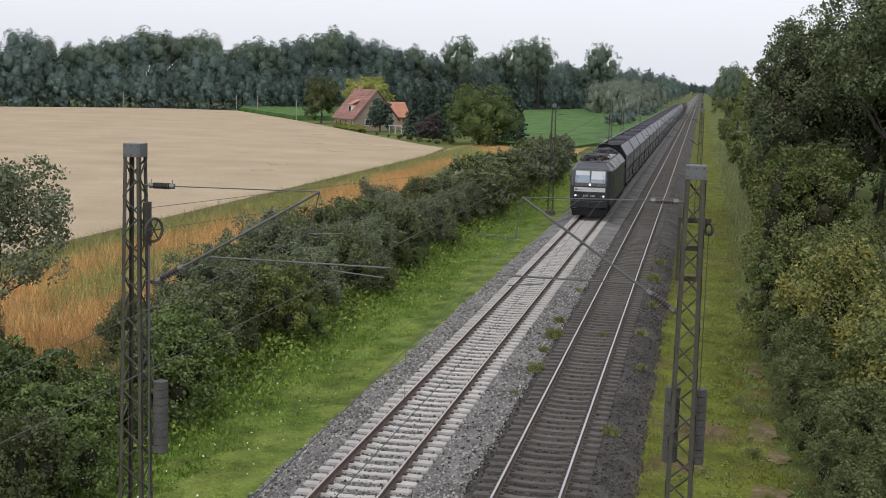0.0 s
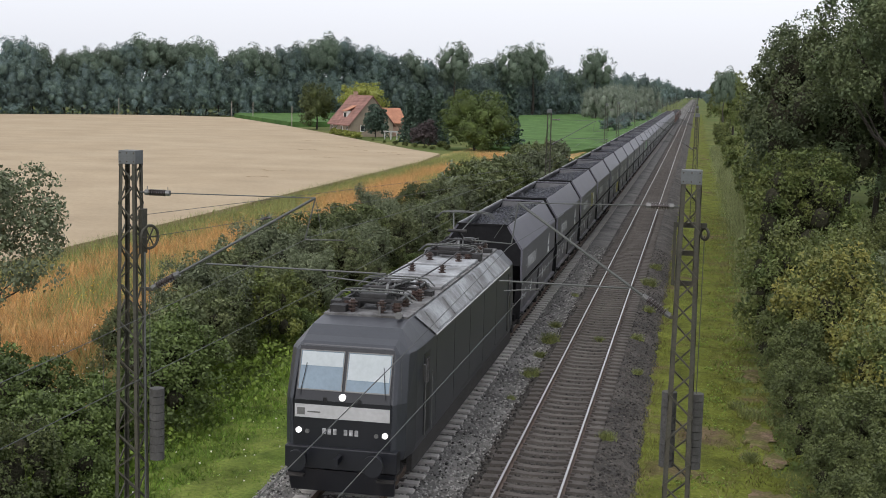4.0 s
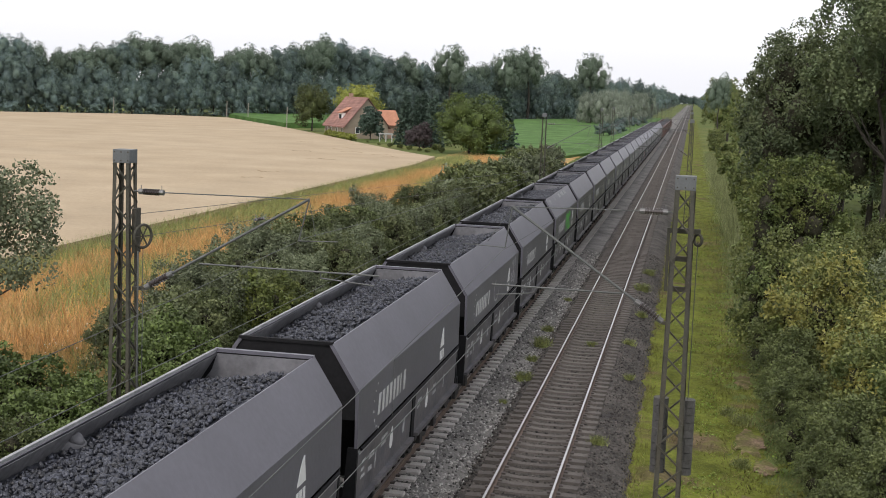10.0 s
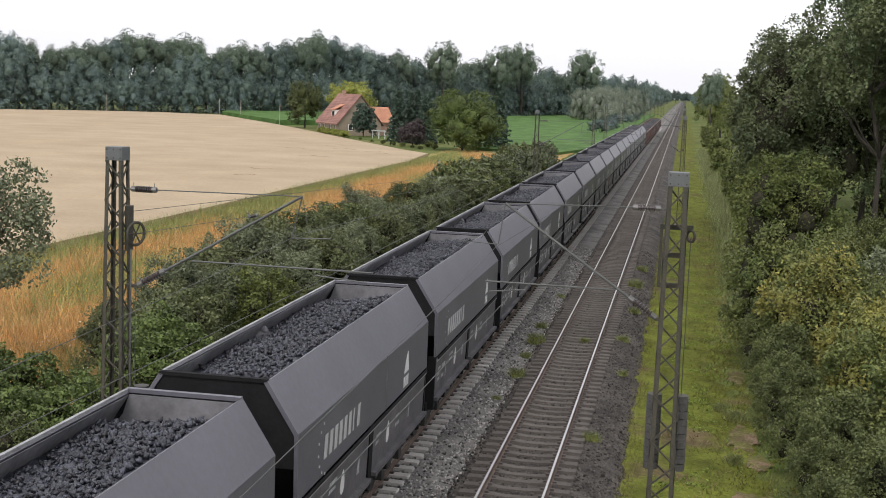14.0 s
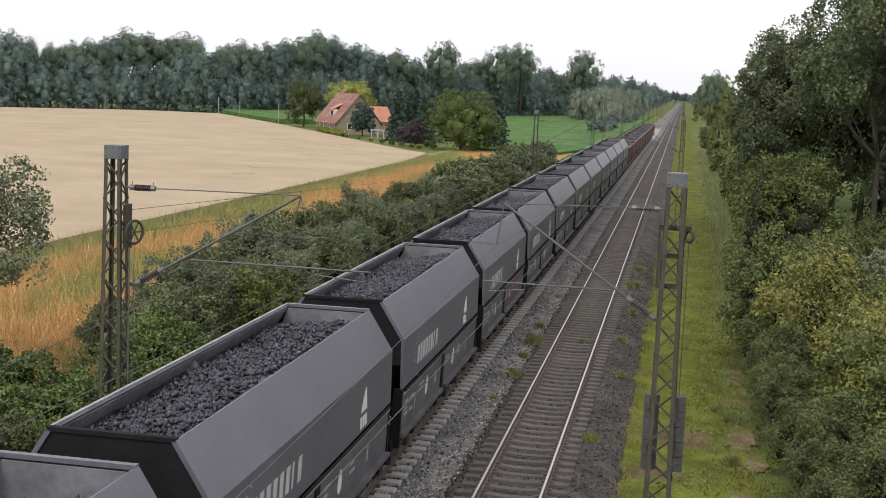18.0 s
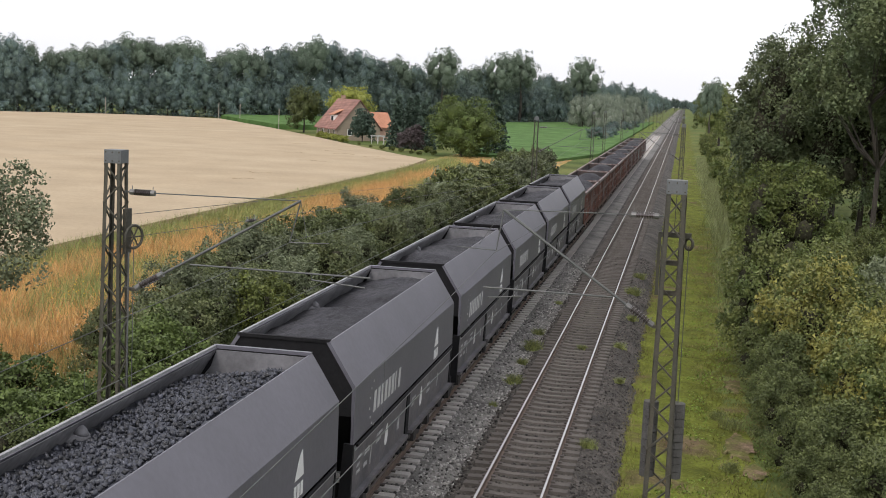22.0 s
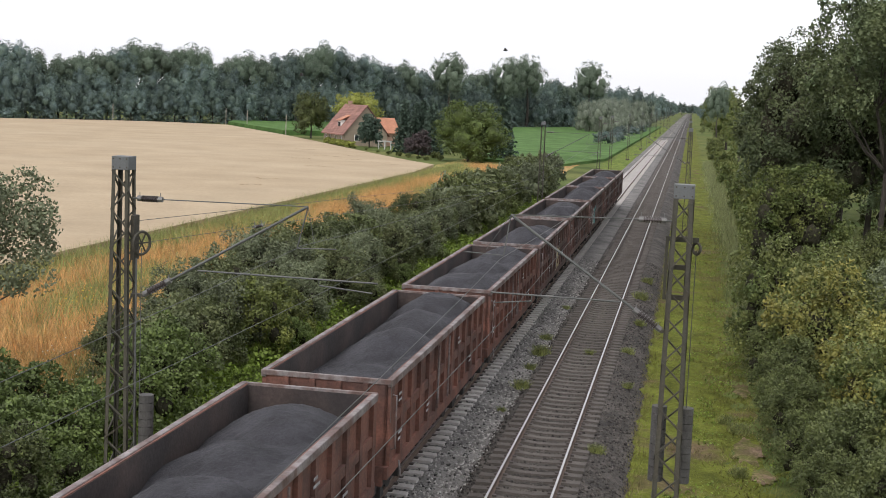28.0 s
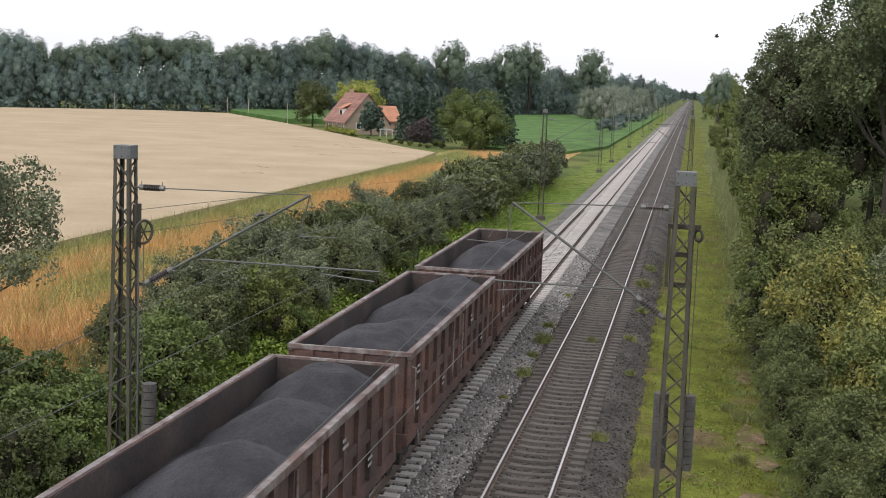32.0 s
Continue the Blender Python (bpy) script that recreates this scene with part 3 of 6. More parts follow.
def buffers(parent, y, out, reach=0.62, steel="running_gear"):
    for s in (-1, 1):
        b = part("buffer", Geo().tube((s * 0.875, y, 1.06), (s * 0.875, y + out * reach * 0.85, 1.06), 0.1, 12), M[steel], parent)
        part("buffer_head", Geo().tube((s * 0.875, y + out * reach * 0.85, 1.06), (s * 0.875, y + out * reach, 1.06), 0.24, 18), M[steel], b)
    part("coupling_hook", Geo().box(-0.05, 0.05, min(y, y + out * 0.4), max(y, y + out * 0.4), 0.98, 1.12), M[steel], parent)


LH = 11.0  # hopper body length
SIDE = [(1.5, 2.4), (1.5, 3.56), (0.95, 4.42), (0.885, 4.39), (1.43, 3.53), (1.44, 2.4)]


def emblem(parent, x, y, z, h):
    """A white curved sail over a short bar."""
    g = Geo()
    pts = [(y, z + h * 0.42)]
    for k in range(7):
        a = k / 6
        pts.append((y + h * 0.05 + h * 0.52 * a, z + h * 0.42 + h * 0.58 * math.sin(a * math.pi / 2)))
    pts += [(y + h * 0.68, z + h * 0.42)]
    g.prism_x(pts, x, x + 0.006)
    part("emblem_sail", g, M["white_print"], parent, "white printed sail emblem")
    for k in range(3):
        part("emblem_bar", Geo().box(x, x + 0.006, y + h * 0.24 * k, y + h * (0.24 * k + 0.17), z, z + h * 0.3), M["white_print"], parent, "white printed bar")


def wordmark(parent, x, y, z, h, n=8):
    """Eight plain slanted bars behind a broken arc."""
    for k in range(n):
        a, q, t = y + k * h * 0.78, h * 0.16, h * (0.46 if k != 6 else 0.2)
        part("print_bar", Geo().prism_x([(a, z), (a + t, z), (a + t + q, z + h), (a + q, z + h)], x, x + 0.006), M["print_grey"], parent, "pale printed bar")
    for k in range(7):
        q = math.pi * (0.62 + 0.14 * k)
        cy, cz, e = y + h * 0.35 + math.cos(q) * h * 1.15, z + h * 0.5 + math.sin(q) * h * 1.15, h * 0.07
        part("print_arc", Geo().prism_x([(cy - e, cz - e * 0.6), (cy + e, cz - e), (cy + e, cz + e * 0.6), (cy - e, cz + e)], x, x + 0.006), M["print_grey"], parent, "pale printed dash")


def drop_mark(parent, x0, lean, y, z, h):
    """A white drop on a leaning door."""
    ring = []
    for k in range(12):
        q = 2 * math.pi * k / 12
        a, b = y + math.sin(q) * h * 0.28 * (1 - 0.4 * math.cos(q)), z + math.cos(q) * h * 0.5
        ring.append((x0 + lean * (b - 1.3), a, b))
    n = len(ring)
    part("drop_mark", Geo().add(ring + [(p - 0.02, q, r) for p, q, r in ring], [tuple(range(n)), tuple(range(n, 2 * n))] + [(k, (k + 1) % n, n + (k + 1) % n, n + k) for k in range(n)]), M["white_print"], parent, "white printed drop")


def hopper_wagon():
    w = thing("hopper_wagon", "dark grey steel hopper wagon with sloping upper sides", "freight wagon", "hopper wagons")
    for s in (-1, 1):
        side = part("side_panel", Geo().prism([(s * x, z) for x, z in SIDE], 0.0, LH), M["hopper_paint"], w)
        if s < 0:
            part("rim", Geo().prism([(s * 0.955, 4.41), (s * 0.955, 4.445), (s * 0.9, 4.445), (s * 0.9, 4.38)], 0.02, LH - 0.02), M["rim_worn"], w, "worn pale steel rim")
        part("inner_side", slab([(s * 0.882, 0.14, 4.36), (s * 0.882, LH - 0.14, 4.36), (s * 1.426, LH - 0.14, 3.5), (s * 1.426, 0.14, 3.5)], (-s * 0.006, 0, -0.004)), M["hopper_inner"], w, "scuffed dark inner side")
        # two lower discharge doors, leaning in, with a dark post between
        for a, b in ((0.12, 5.1), (5.5, LH - 0.12)):
            d = part("discharge_door", Geo().prism([(s * 1.49, 2.27), (s * 1.44, 1.3), (s * 1.38, 1.3), (s * 1.43, 2.27)], a, b), M["hopper_lower"], w)
            part("door_ledge", Geo().prism([(s * 1.56, 1.3), (s * 1.56, 1.22), (s * 1.36, 1.22), (s * 1.36, 1.3)], a, b), M["hopper_lower"], d)
            for k in range(2):
                y = a + 1.0 + k * (b - a - 2.0)
                part("ledge_bracket", Geo().box(min(s * 1.45, s * 1.55), max(s * 1.45, s * 1.55), y, y + 0.12, 1.08, 1.22), M["hopper_dark"], d)
        for y in (0.0, 5.15, LH - 0.1):
            part("door_post", Geo().prism([(s * 1.5, 2.4), (s * 1.46, 1.0), (s * 1.2, 1.0), (s * 1.3, 2.4)], y, y + (0.3 if y == 5.15 else 0.1)), M["hopper_dark"], w)
        part("door_shaft", Geo().tube((s * 1.53, 0.2, 2.34), (s * 1.53, LH - 0.2, 2.34), 0.03, 8), M["hopper_dark"], w)
        part("door_rail", Geo().box(min(s * 1.46, s * 1.52), max(s * 1.46, s * 1.52), 0.1, LH - 0.1, 2.25, 2.29), M["rim_worn"], w)
        part("sole_bar", Geo().box(s * 1.22 - 0.1, s * 1.22 + 0.1, -0.25, LH + 0.25, 0.95, 1.2), M["hopper_dark"], w)
    for e, (ya, yb) in enumerate(((0.0, 1.7), (LH, LH - 1.7))):
        d = 1 if e == 0 else -1
        g = Geo()
        ring_o = [(-1.45, 2.95), (-1.45, 3.54), (-0.9, 4.4), (0.9, 4.4), (1.45, 3.54), (1.45, 2.95)]
        n = len(ring_o)
        v = [(x, ya + d * 0.03, z) for x, z in ring_o] + [(x, ya + d * 0.09, z) for x, z in ring_o]
        g.add(v, [tuple(range(n)), tuple(range(n, 2 * n))] + [(i, (i + 1) % n, n + (i + 1) % n, n + i) for i in range(n)])
        g.add([(-1.43, ya + d * 0.09, 2.95), (1.43, ya + d * 0.09, 2.95), (1.25, yb, 1.3), (-1.25, yb, 1.3), (-1.43, ya + d * 0.15, 2.95), (1.43, ya + d * 0.15, 2.95), (1.25, yb + d * 0.06, 1.3), (-1.25, yb + d * 0.06, 1.3)], [(0, 1, 2, 3), (4, 5, 6, 7), (0, 1, 5, 4), (2, 3, 7, 6)])
        part("end_wall", g, [M["hopper_dark"]], w, "black sloping end wall")
        part("inner_end", Geo().prism([(-0.98, 4.05), (-0.88, 4.36), (0.88, 4.36), (1.3, 3.62), (1.4, 3.4), (-1.4, 3.4), (-1.3, 3.62)], ya + d * 0.1, ya + d * 0.13), M["inner_pale"], w, "scuffed pale inner wall")
        part("end_beam", Geo().box(-0.95, 0.95, min(ya, ya + d * 0.1) , max(ya, ya + d * 0.1), 4.385, 4.45), M["hopper_paint" if e else "hopper_dark"], w)
        for x in (-0.75, 0.75):
            part("end_strut", Geo().box(x - 0.06, x + 0.06, ya - d * 0.02 if d > 0 else ya - 0.04, ya + 0.04 if d > 0 else ya + 0.02, 1.15, 2.95), M["hopper_dark"], w)
        part("end_platform", Geo().box(-1.3, 1.3, min(ya - d * 0.25, ya + d * 1.4), max(ya - d * 0.25, ya + d * 1.4), 1.05, 1.15), M["hopper_dark"], w)
        buffers(w, ya - d * 0.0, -d, 0.6)
    part("centre_sill", Geo().box(-0.25, 0.25, 0, LH, 0.75, 1.05), M["hopper_dark"], w)
    # scoop brackets in the middle of the far rim
    part("gusset", Geo().tube((-1.22, 5.45, 3.62), (-0.95, 5.45, 4.16), 0.34, 14, 0.17).tube((-0.95, 5.45, 4.16), (-0.9, 5.45, 4.22), 0.17, 14, 0.08), M["hopper_inner"], w, "rounded grey gusset", smooth=True)
    for y in (1.9, LH - 1.9):
        bogie(w, y)
    wordmark(w, 1.501, 1.6, 2.68, 0.43)
    emblem(w, 1.501, 8.25, 2.48, 0.78)
    for y in (3.1, 6.9):
        drop_mark(w, 1.4437, 0.05 / 0.97, y, 1.82, 0.5)
    for y, z, ww, hh in ((0.45, 1.95, 0.4, 0.07), (0.45, 1.8, 0.3, 0.07), (0.45, 1.65, 0.36, 0.07), (1.05, 1.88, 0.5, 0.12), (1.05, 1.62, 0.34, 0.1), (1.6, 1.55, 0.12, 0.4), (2.1, 2.0, 0.6, 0.07), (2.1, 1.86, 0.5, 0.07), (4.2, 1.62, 0.22, 0.3), (5.75, 1.95, 0.5, 0.07), (5.75, 1.8, 0.36, 0.07), (7.6, 1.9, 0.4, 0.08), (7.6, 1.72, 0.5, 0.08), (9.0, 1.6, 0.16, 0.36)):
        x0, x1 = 1.4435 + (z - 1.3) / 0.97 * 0.05, 1.4435 + (z + hh - 1.3) / 0.97 * 0.05
        part("stencil", Geo().add([(x0, y, z), (x0, y + ww, z), (x1, y + ww * 0.9, z + hh), (x1, y + 0.05, z + hh), (x0 - 0.02, y, z), (x0 - 0.02, y + ww, z), (x1 - 0.02, y + ww * 0.9, z + hh), (x1 - 0.02, y + 0.05, z + hh)], [(0, 1, 2, 3), (4, 5, 6, 7), (0, 1, 5, 4), (1, 2, 6, 5), (2, 3, 7, 6), (3, 0, 4, 7)]), M["stencil_grey"], w, "pale grey stencilled bar")
    return w


def coal_load(seed, coarse):
    r = np.random.default_rng(seed)
    ph = r.uniform(0, 6.28, 6)

    def height(U, Y):
        e = np.clip(np.minimum(Y - 0.14, LH - 0.14 - Y) / 1.1, 0, 1)
        if coarse:
            return np.minimum(3.78 + 0.42 * e ** 0.7 + 0.14 * U * e + 0.04 * np.sin(Y * 1.3 + ph[0] + U), 4.33)
        return 4.0 + 0.2 * e + 0.12 * U * e + 0.13 * np.sin(Y * 1.7 + ph[0]) * np.sin(0.5 * Y + ph[1]) - 0.12 * U ** 2 + 0.1 * np.sin(Y * 0.6 + U + ph[2])

    def width(z):
        return 0.885 + (4.39 - z) * 0.634 - 0.02

    v, f = grid_field(-1, 1, 0.14, LH - 0.14, 22, 90, height)
    v[:, 2] += r.normal(0, 0.025 if coarse else 0.017, len(v))
    v[:, 2] = np.minimum(v[:, 2], 4.34)
    v[:, 0] *= width(v[:, 2])
    if not coarse:
        return fast_mesh("coal_load", v, f, M["slack"])
    n = 3400
    u, y = r.uniform(-0.95, 0.95, n), r.uniform(0.25, LH - 0.25, n)
    z = height(u, y) + 0.01
    sv, sf = stones(r, np.stack([u * (width(z) - 0.08), y, z + r.uniform(-0.03, 0.05, n)], 1), 0.053, 0.45)
    tri = np.vstack([f[:, [0, 1, 2]], f[:, [0, 2, 3]]])
    return fast_mesh("coal_load", np.vstack([v, sv]), np.vstack([tri, sf + len(v)]), M["coal"])


hopper = hopper_wagon()
wagons = [hopper] + [copy_thing(hopper, Matrix()) for _ in range(HOPPERS - 1)]
coarse_loads = [coal_load(20 + k, True) for k in range(4)]
fine_loads = [coal_load(40 + k, False) for k in range(3)]
for k, w in enumerate(wagons):
    movers.append((w, k * PITCH_H))
    rough = k < 22
    load = new("coal_load", coarse_loads[k % 4] if rough else fine_loads[k % 3])
    tagged(load, "coarse lumps of black coal heaped in a hopper wagon" if rough else "fine dark coal slack lying in a hopper wagon", "coal", "hopper loads")
    movers.append((load, k * PITCH_H))


def ribbon(pts, wide, x, lean, z0):
    """A flat painted stroke through (y, z) points on a side that may lean."""
    up, dn = [], []
    for k, (y, z) in enumerate(pts):
        a, b = pts[max(k - 1, 0)], pts[min(k + 1, len(pts) - 1)]
        d = math.hypot(b[0] - a[0], b[1] - a[1]) or 1.0
        ny, nz = -(b[1] - a[1]) / d * wide / 2, (b[0] - a[0]) / d * wide / 2
        for lst, s in ((up, 1), (dn, -1)):
            lst.append((x + lean * (z + s * nz - z0), y + s * ny, z + s * nz))
    n = len(pts)
    front = up + dn
    return Geo().add(front + [(p - 0.004, q, r) for p, q, r in front], [(k, k + 1, n + k + 1, n + k) for k in range(n - 1)] + [(2 * n + k, 2 * n + k + 1, 3 * n + k + 1, 3 * n + k) for k in range(n - 1)])


def spray(parent, material, y, z, w, h, seed, label, x=1.506, lean=0.0, strokes=6, wide=0.1):
    """Sprayed paint: a row of overlapping loops and hooks."""
    r = random.Random(seed)
    for k in range(strokes):
        cy, a0, span = y + w * (k + 0.5) / strokes, r.uniform(0, 6.28), r.uniform(3.6, 6.4)
        ry, rz, slant = w / strokes * r.uniform(0.5, 0.75), h * r.uniform(0.36, 0.5), r.uniform(0.05, 0.3)
        pts = []
        for j in range(15):
            q = a0 + span * j / 14
            zz = math.sin(q) * rz
            pts.append((cy + math.cos(q) * ry + zz * slant, z + h / 2 + zz))
        part("spray_stroke", ribbon(pts, wide * r.uniform(0.8, 1.3), x + k * 0.0008, lean, z), material, parent, label)


spray(wagons[2], M["spray_yellow"], 6.7, 2.46, 1.5, 0.85, 5, "yellow-green sprayed loop", strokes=4, wide=0.07)
spray(wagons[4], M["spray_yellow"], 8.0, 1.38, 2.1, 0.82, 6, "yellow-green sprayed loop", 1.452, 0.05, 5, 0.1)
spray(wagons[7], M["spray_grey"], 5.3, 2.45, 0.8, 0.95, 7, "grey sprayed loop", strokes=1, wide=0.08)
spray(wagons[7], M["spray_grey"], 9.3, 2.6, 0.8, 0.9, 17, "grey sprayed loop", strokes=3, wide=0.05)
spray(wagons[9], M["spray_green"], 5.0, 2.48, 2.2, 0.85, 8, "green sprayed loop", strokes=6, wide=0.17)
spray(wagons[18], M["spray_red"], 5.8, 1.4, 3.2, 0.8, 9, "dull red sprayed loop", 1.452, 0.05, 6, 0.08)
# pale scraped patches along the top of one sloping side
for y, ww in ((0.8, 0.5), (2.9, 0.4), (4.9, 0.75), (6.2, 0.9), (7.6, 0.8)):
    part("scraped_patch", slab([(1.002, y, 4.345), (1.002, y + ww, 4.345), (1.115, y + ww + 0.1, 4.168), (1.115, y + 0.1, 4.168)], (0.004, 0, 0.0026)), M["rim_worn"], wagons[9], "pale scraped patch of paint")

LG = 12.75


def open_wagon(paint="rust_paint", label="rust-red open steel freight wagon with ribbed sides", end=None):
    w = thing("open_wagon", label, "freight wagon", "open wagons")
    top, floor, hw = 3.25, 1.28, 1.38
    for s in (-1, 1):
        part("side_wall", Geo().box(min(s * hw, s * (hw - 0.06)), max(s * hw, s * (hw - 0.06)), 0.0, LG, floor, top - 0.02), M[paint], w)
        part("inner_side", Geo().box(min(s * (hw - 0.062), s * (hw - 0.075)), max(s * (hw - 0.062), s * (hw - 0.075)), 0.06, LG - 0.06, floor, top - 0.04), M["rust_inner"], w, "dusty brown inner side")
        part("top_rail", Geo().box(min(s * 1.49, s * 1.36), max(s * 1.49, s * 1.36), 0.0, LG, top - 0.16, top), M["rust_rim"], w, "worn pale top rail", bevel=0.015)
        part("mid_rail", Geo().box(min(s * 1.455, s * 1.38), max(s * 1.455, s * 1.38), 0.02, LG - 0.02, 2.17, 2.4), M[paint], w, bevel=0.01)
        part("sole_rail", Geo().box(min(s * 1.46, s * 1.3), max(s * 1.46, s * 1.3), -0.1, LG + 0.1, 1.05, 1.33), M[paint], w, bevel=0.01)
        for k in range(13):
            y = 0.03 + k * (LG - 0.32) / 12
            wd = 0.26 if k in (0, 12, 5, 7) else 0.2
            part("rib", Geo().prism([(s * 1.38, 1.33), (s * 1.47, 1.33), (s * 1.47, top - 0.17), (s * 1.38, top - 0.17)], y, y + wd), M[paint], w)
        for y in (5.3, 6.7):
            part("door_bar", Geo().tube((s * 1.5, y, 1.4), (s * 1.5, y, top - 0.2), 0.025, 8), M["rust_rim"], w, "pale door bar")
        part("rope_hook", Geo().line([(s * 1.47, 1.0, 1.2), (s * 1.52, 1.0, 0.85), (s * 1.52, 1.15, 0.8)], 0.025, 6), M["rust_rim"], w, "pale steel hook")
        part("corner_grab", Geo().line([(s * 1.46, 0.15, 2.9), (s * 1.56, 0.15, 2.88), (s * 1.56, 0.15, 1.7), (s * 1.46, 0.15, 1.68)], 0.018, 6), M["rust_rim"], w, "pale grab rail")
    for y, d in ((0.0, 1), (LG, -1)):
        part("end_wall", Geo().box(-hw, hw, min(y, y + d * 0.06), max(y, y + d * 0.06), floor, top - 0.03), M[end or paint], w)
        part("inner_end", Geo().box(-hw + 0.08, hw - 0.08, min(y + d * 0.062, y + d * 0.075), max(y + d * 0.062, y + d * 0.075), floor, top - 0.05), M["rust_inner"], w, "dusty dark inner end")
        part("end_rail", Geo().box(-1.47, 1.47, min(y - d * 0.03, y + d * 0.065), max(y - d * 0.03, y + d * 0.065), top - 0.11, top + 0.005), M["rust_rim"], w, "worn pale end rail", bevel=0.012)
        for x in (-0.9, -0.3, 0.3, 0.9):
            part("end_rib", Geo().box(x - 0.06, x + 0.06, min(y, y - d * 0.08), max(y, y - d * 0.08), 1.33, top - 0.11), M[end or paint], w)
        part("headstock", Geo().box(-1.35, 1.35, min(y, y - d * 0.12), max(y, y - d * 0.12), 0.9, 1.33), M[paint], w)
        buffers(w, y - d * 0.12, -d, 0.55)
    part("floor_plate", Geo().box(-hw, hw, 0, LG, floor - 0.08, floor), M["rust_inner"], w)
    part("centre_sill", Geo().box(-0.3, 0.3, 0, LG, 0.75, 1.2), M["running_gear"], w)
    for y in (1.9, LG - 1.9):
        bogie(w, y)
    r = random.Random(9)
    for y, z in ((0.75, 2.6), (0.8, 1.7), (4.0, 1.6), (8.2, 2.55), (10.2, 1.65)):
        for k in range(2):
            part("stencil", Geo().box(1.471, 1.475, y, y + r.uniform(0.22, 0.42), z + 0.14 * k, z + 0.14 * k + 0.06), M["stencil_grey"], w, "pale stencilled bar")
    return w


def mound_load(seed):
    r = np.random.default_rng(seed)
    cs = [r.uniform(1.2, 2.2), r.uniform(4.2, 5.4), r.uniform(7.4, 8.6), r.uniform(10.4, 11.3)]
    hs = r.uniform(0.35, 0.8, 4)
    hs[r.integers(0, 4)] = 0.98
    off = r.uniform(-0.1, 0.55, 4)
    wide = r.uniform(1.5, 2.5, 4)
    ph = r.uniform(0, 6.28, 8)

    def height(X, Y):
        lean = np.clip((X + 1.3) / 2.6, 0, 1)
        ends = np.clip(np.minimum(Y - 0.08, LG - 0.08 - Y) / 1.6, 0, 1)
        h = 2.3 + 0.5 * lean ** 0.8 + 0.22 * ends
        for c, a, o, q in zip(cs, hs, off, wide):
            d = np.sqrt(((X - o) / 1.55) ** 2 + ((Y - c) / q) ** 2)
            h = np.maximum(h, 2.42 + 0.2 * lean + a * np.clip(1.12 - d ** 1.5, 0, 1.1))
        for k in range(4):
            h = h + 0.024 / (1 + k * 0.4) * np.sin((1.4 + 1.1 * k) * Y + (1.9 - 0.7 * k) * X + ph[k]) * np.sin((2.3 + k) * X + ph[k + 4])
        return np.where(np.abs(X) > 1.24, np.minimum(h, 3.1), np.minimum(h, 3.46)) + r.normal(0, 0.009, X.shape)

    v, f = grid_field(-1.3, 1.3, 0.085, LG - 0.085, 30, 130, height)
    return fast_mesh("coal_load", v, f, M["slack"], True)


gondola = open_wagon()
opens = [open_wagon("rust_paint", "rust-red open steel freight wagon with dark grey ends", "rust_end"), gondola] + [copy_thing(gondola, Matrix()) for _ in range(GONDOLAS - 7)]
dull = open_wagon("rust_dark", "dull dark brown open steel freight wagon with ribbed sides")
opens += [dull] + [copy_thing(dull, Matrix()) for _ in range(4)]
mounds = [mound_load(60 + k) for k in range(4)]
for k, w in enumerate(opens):
    movers.append((w, FIRST_G + k * PITCH_G))
    load = tagged(new("coal_load", mounds[(k * 3) % 4]), "fine dark coal in uneven mounds in an open wagon", "coal", "open wagon loads")
    movers.append((load, FIRST_G + k * PITCH_G))
spray(opens[7], M["spray_teal"], 3.4, 1.4, 1.5, 1.1, 12, "teal sprayed loop", 1.475, strokes=3, wide=0.16)
spray(opens[7], M["white_print"], 2.3, 1.4, 1.3, 1.2, 13, "white sprayed loop", 1.48, strokes=3, wide=0.09)
spray(opens[5], M["spray_sand"], 6.9, 1.38, 1.5, 0.9, 14, "pale yellow sprayed loop", 1.475, strokes=4, wide=0.16)


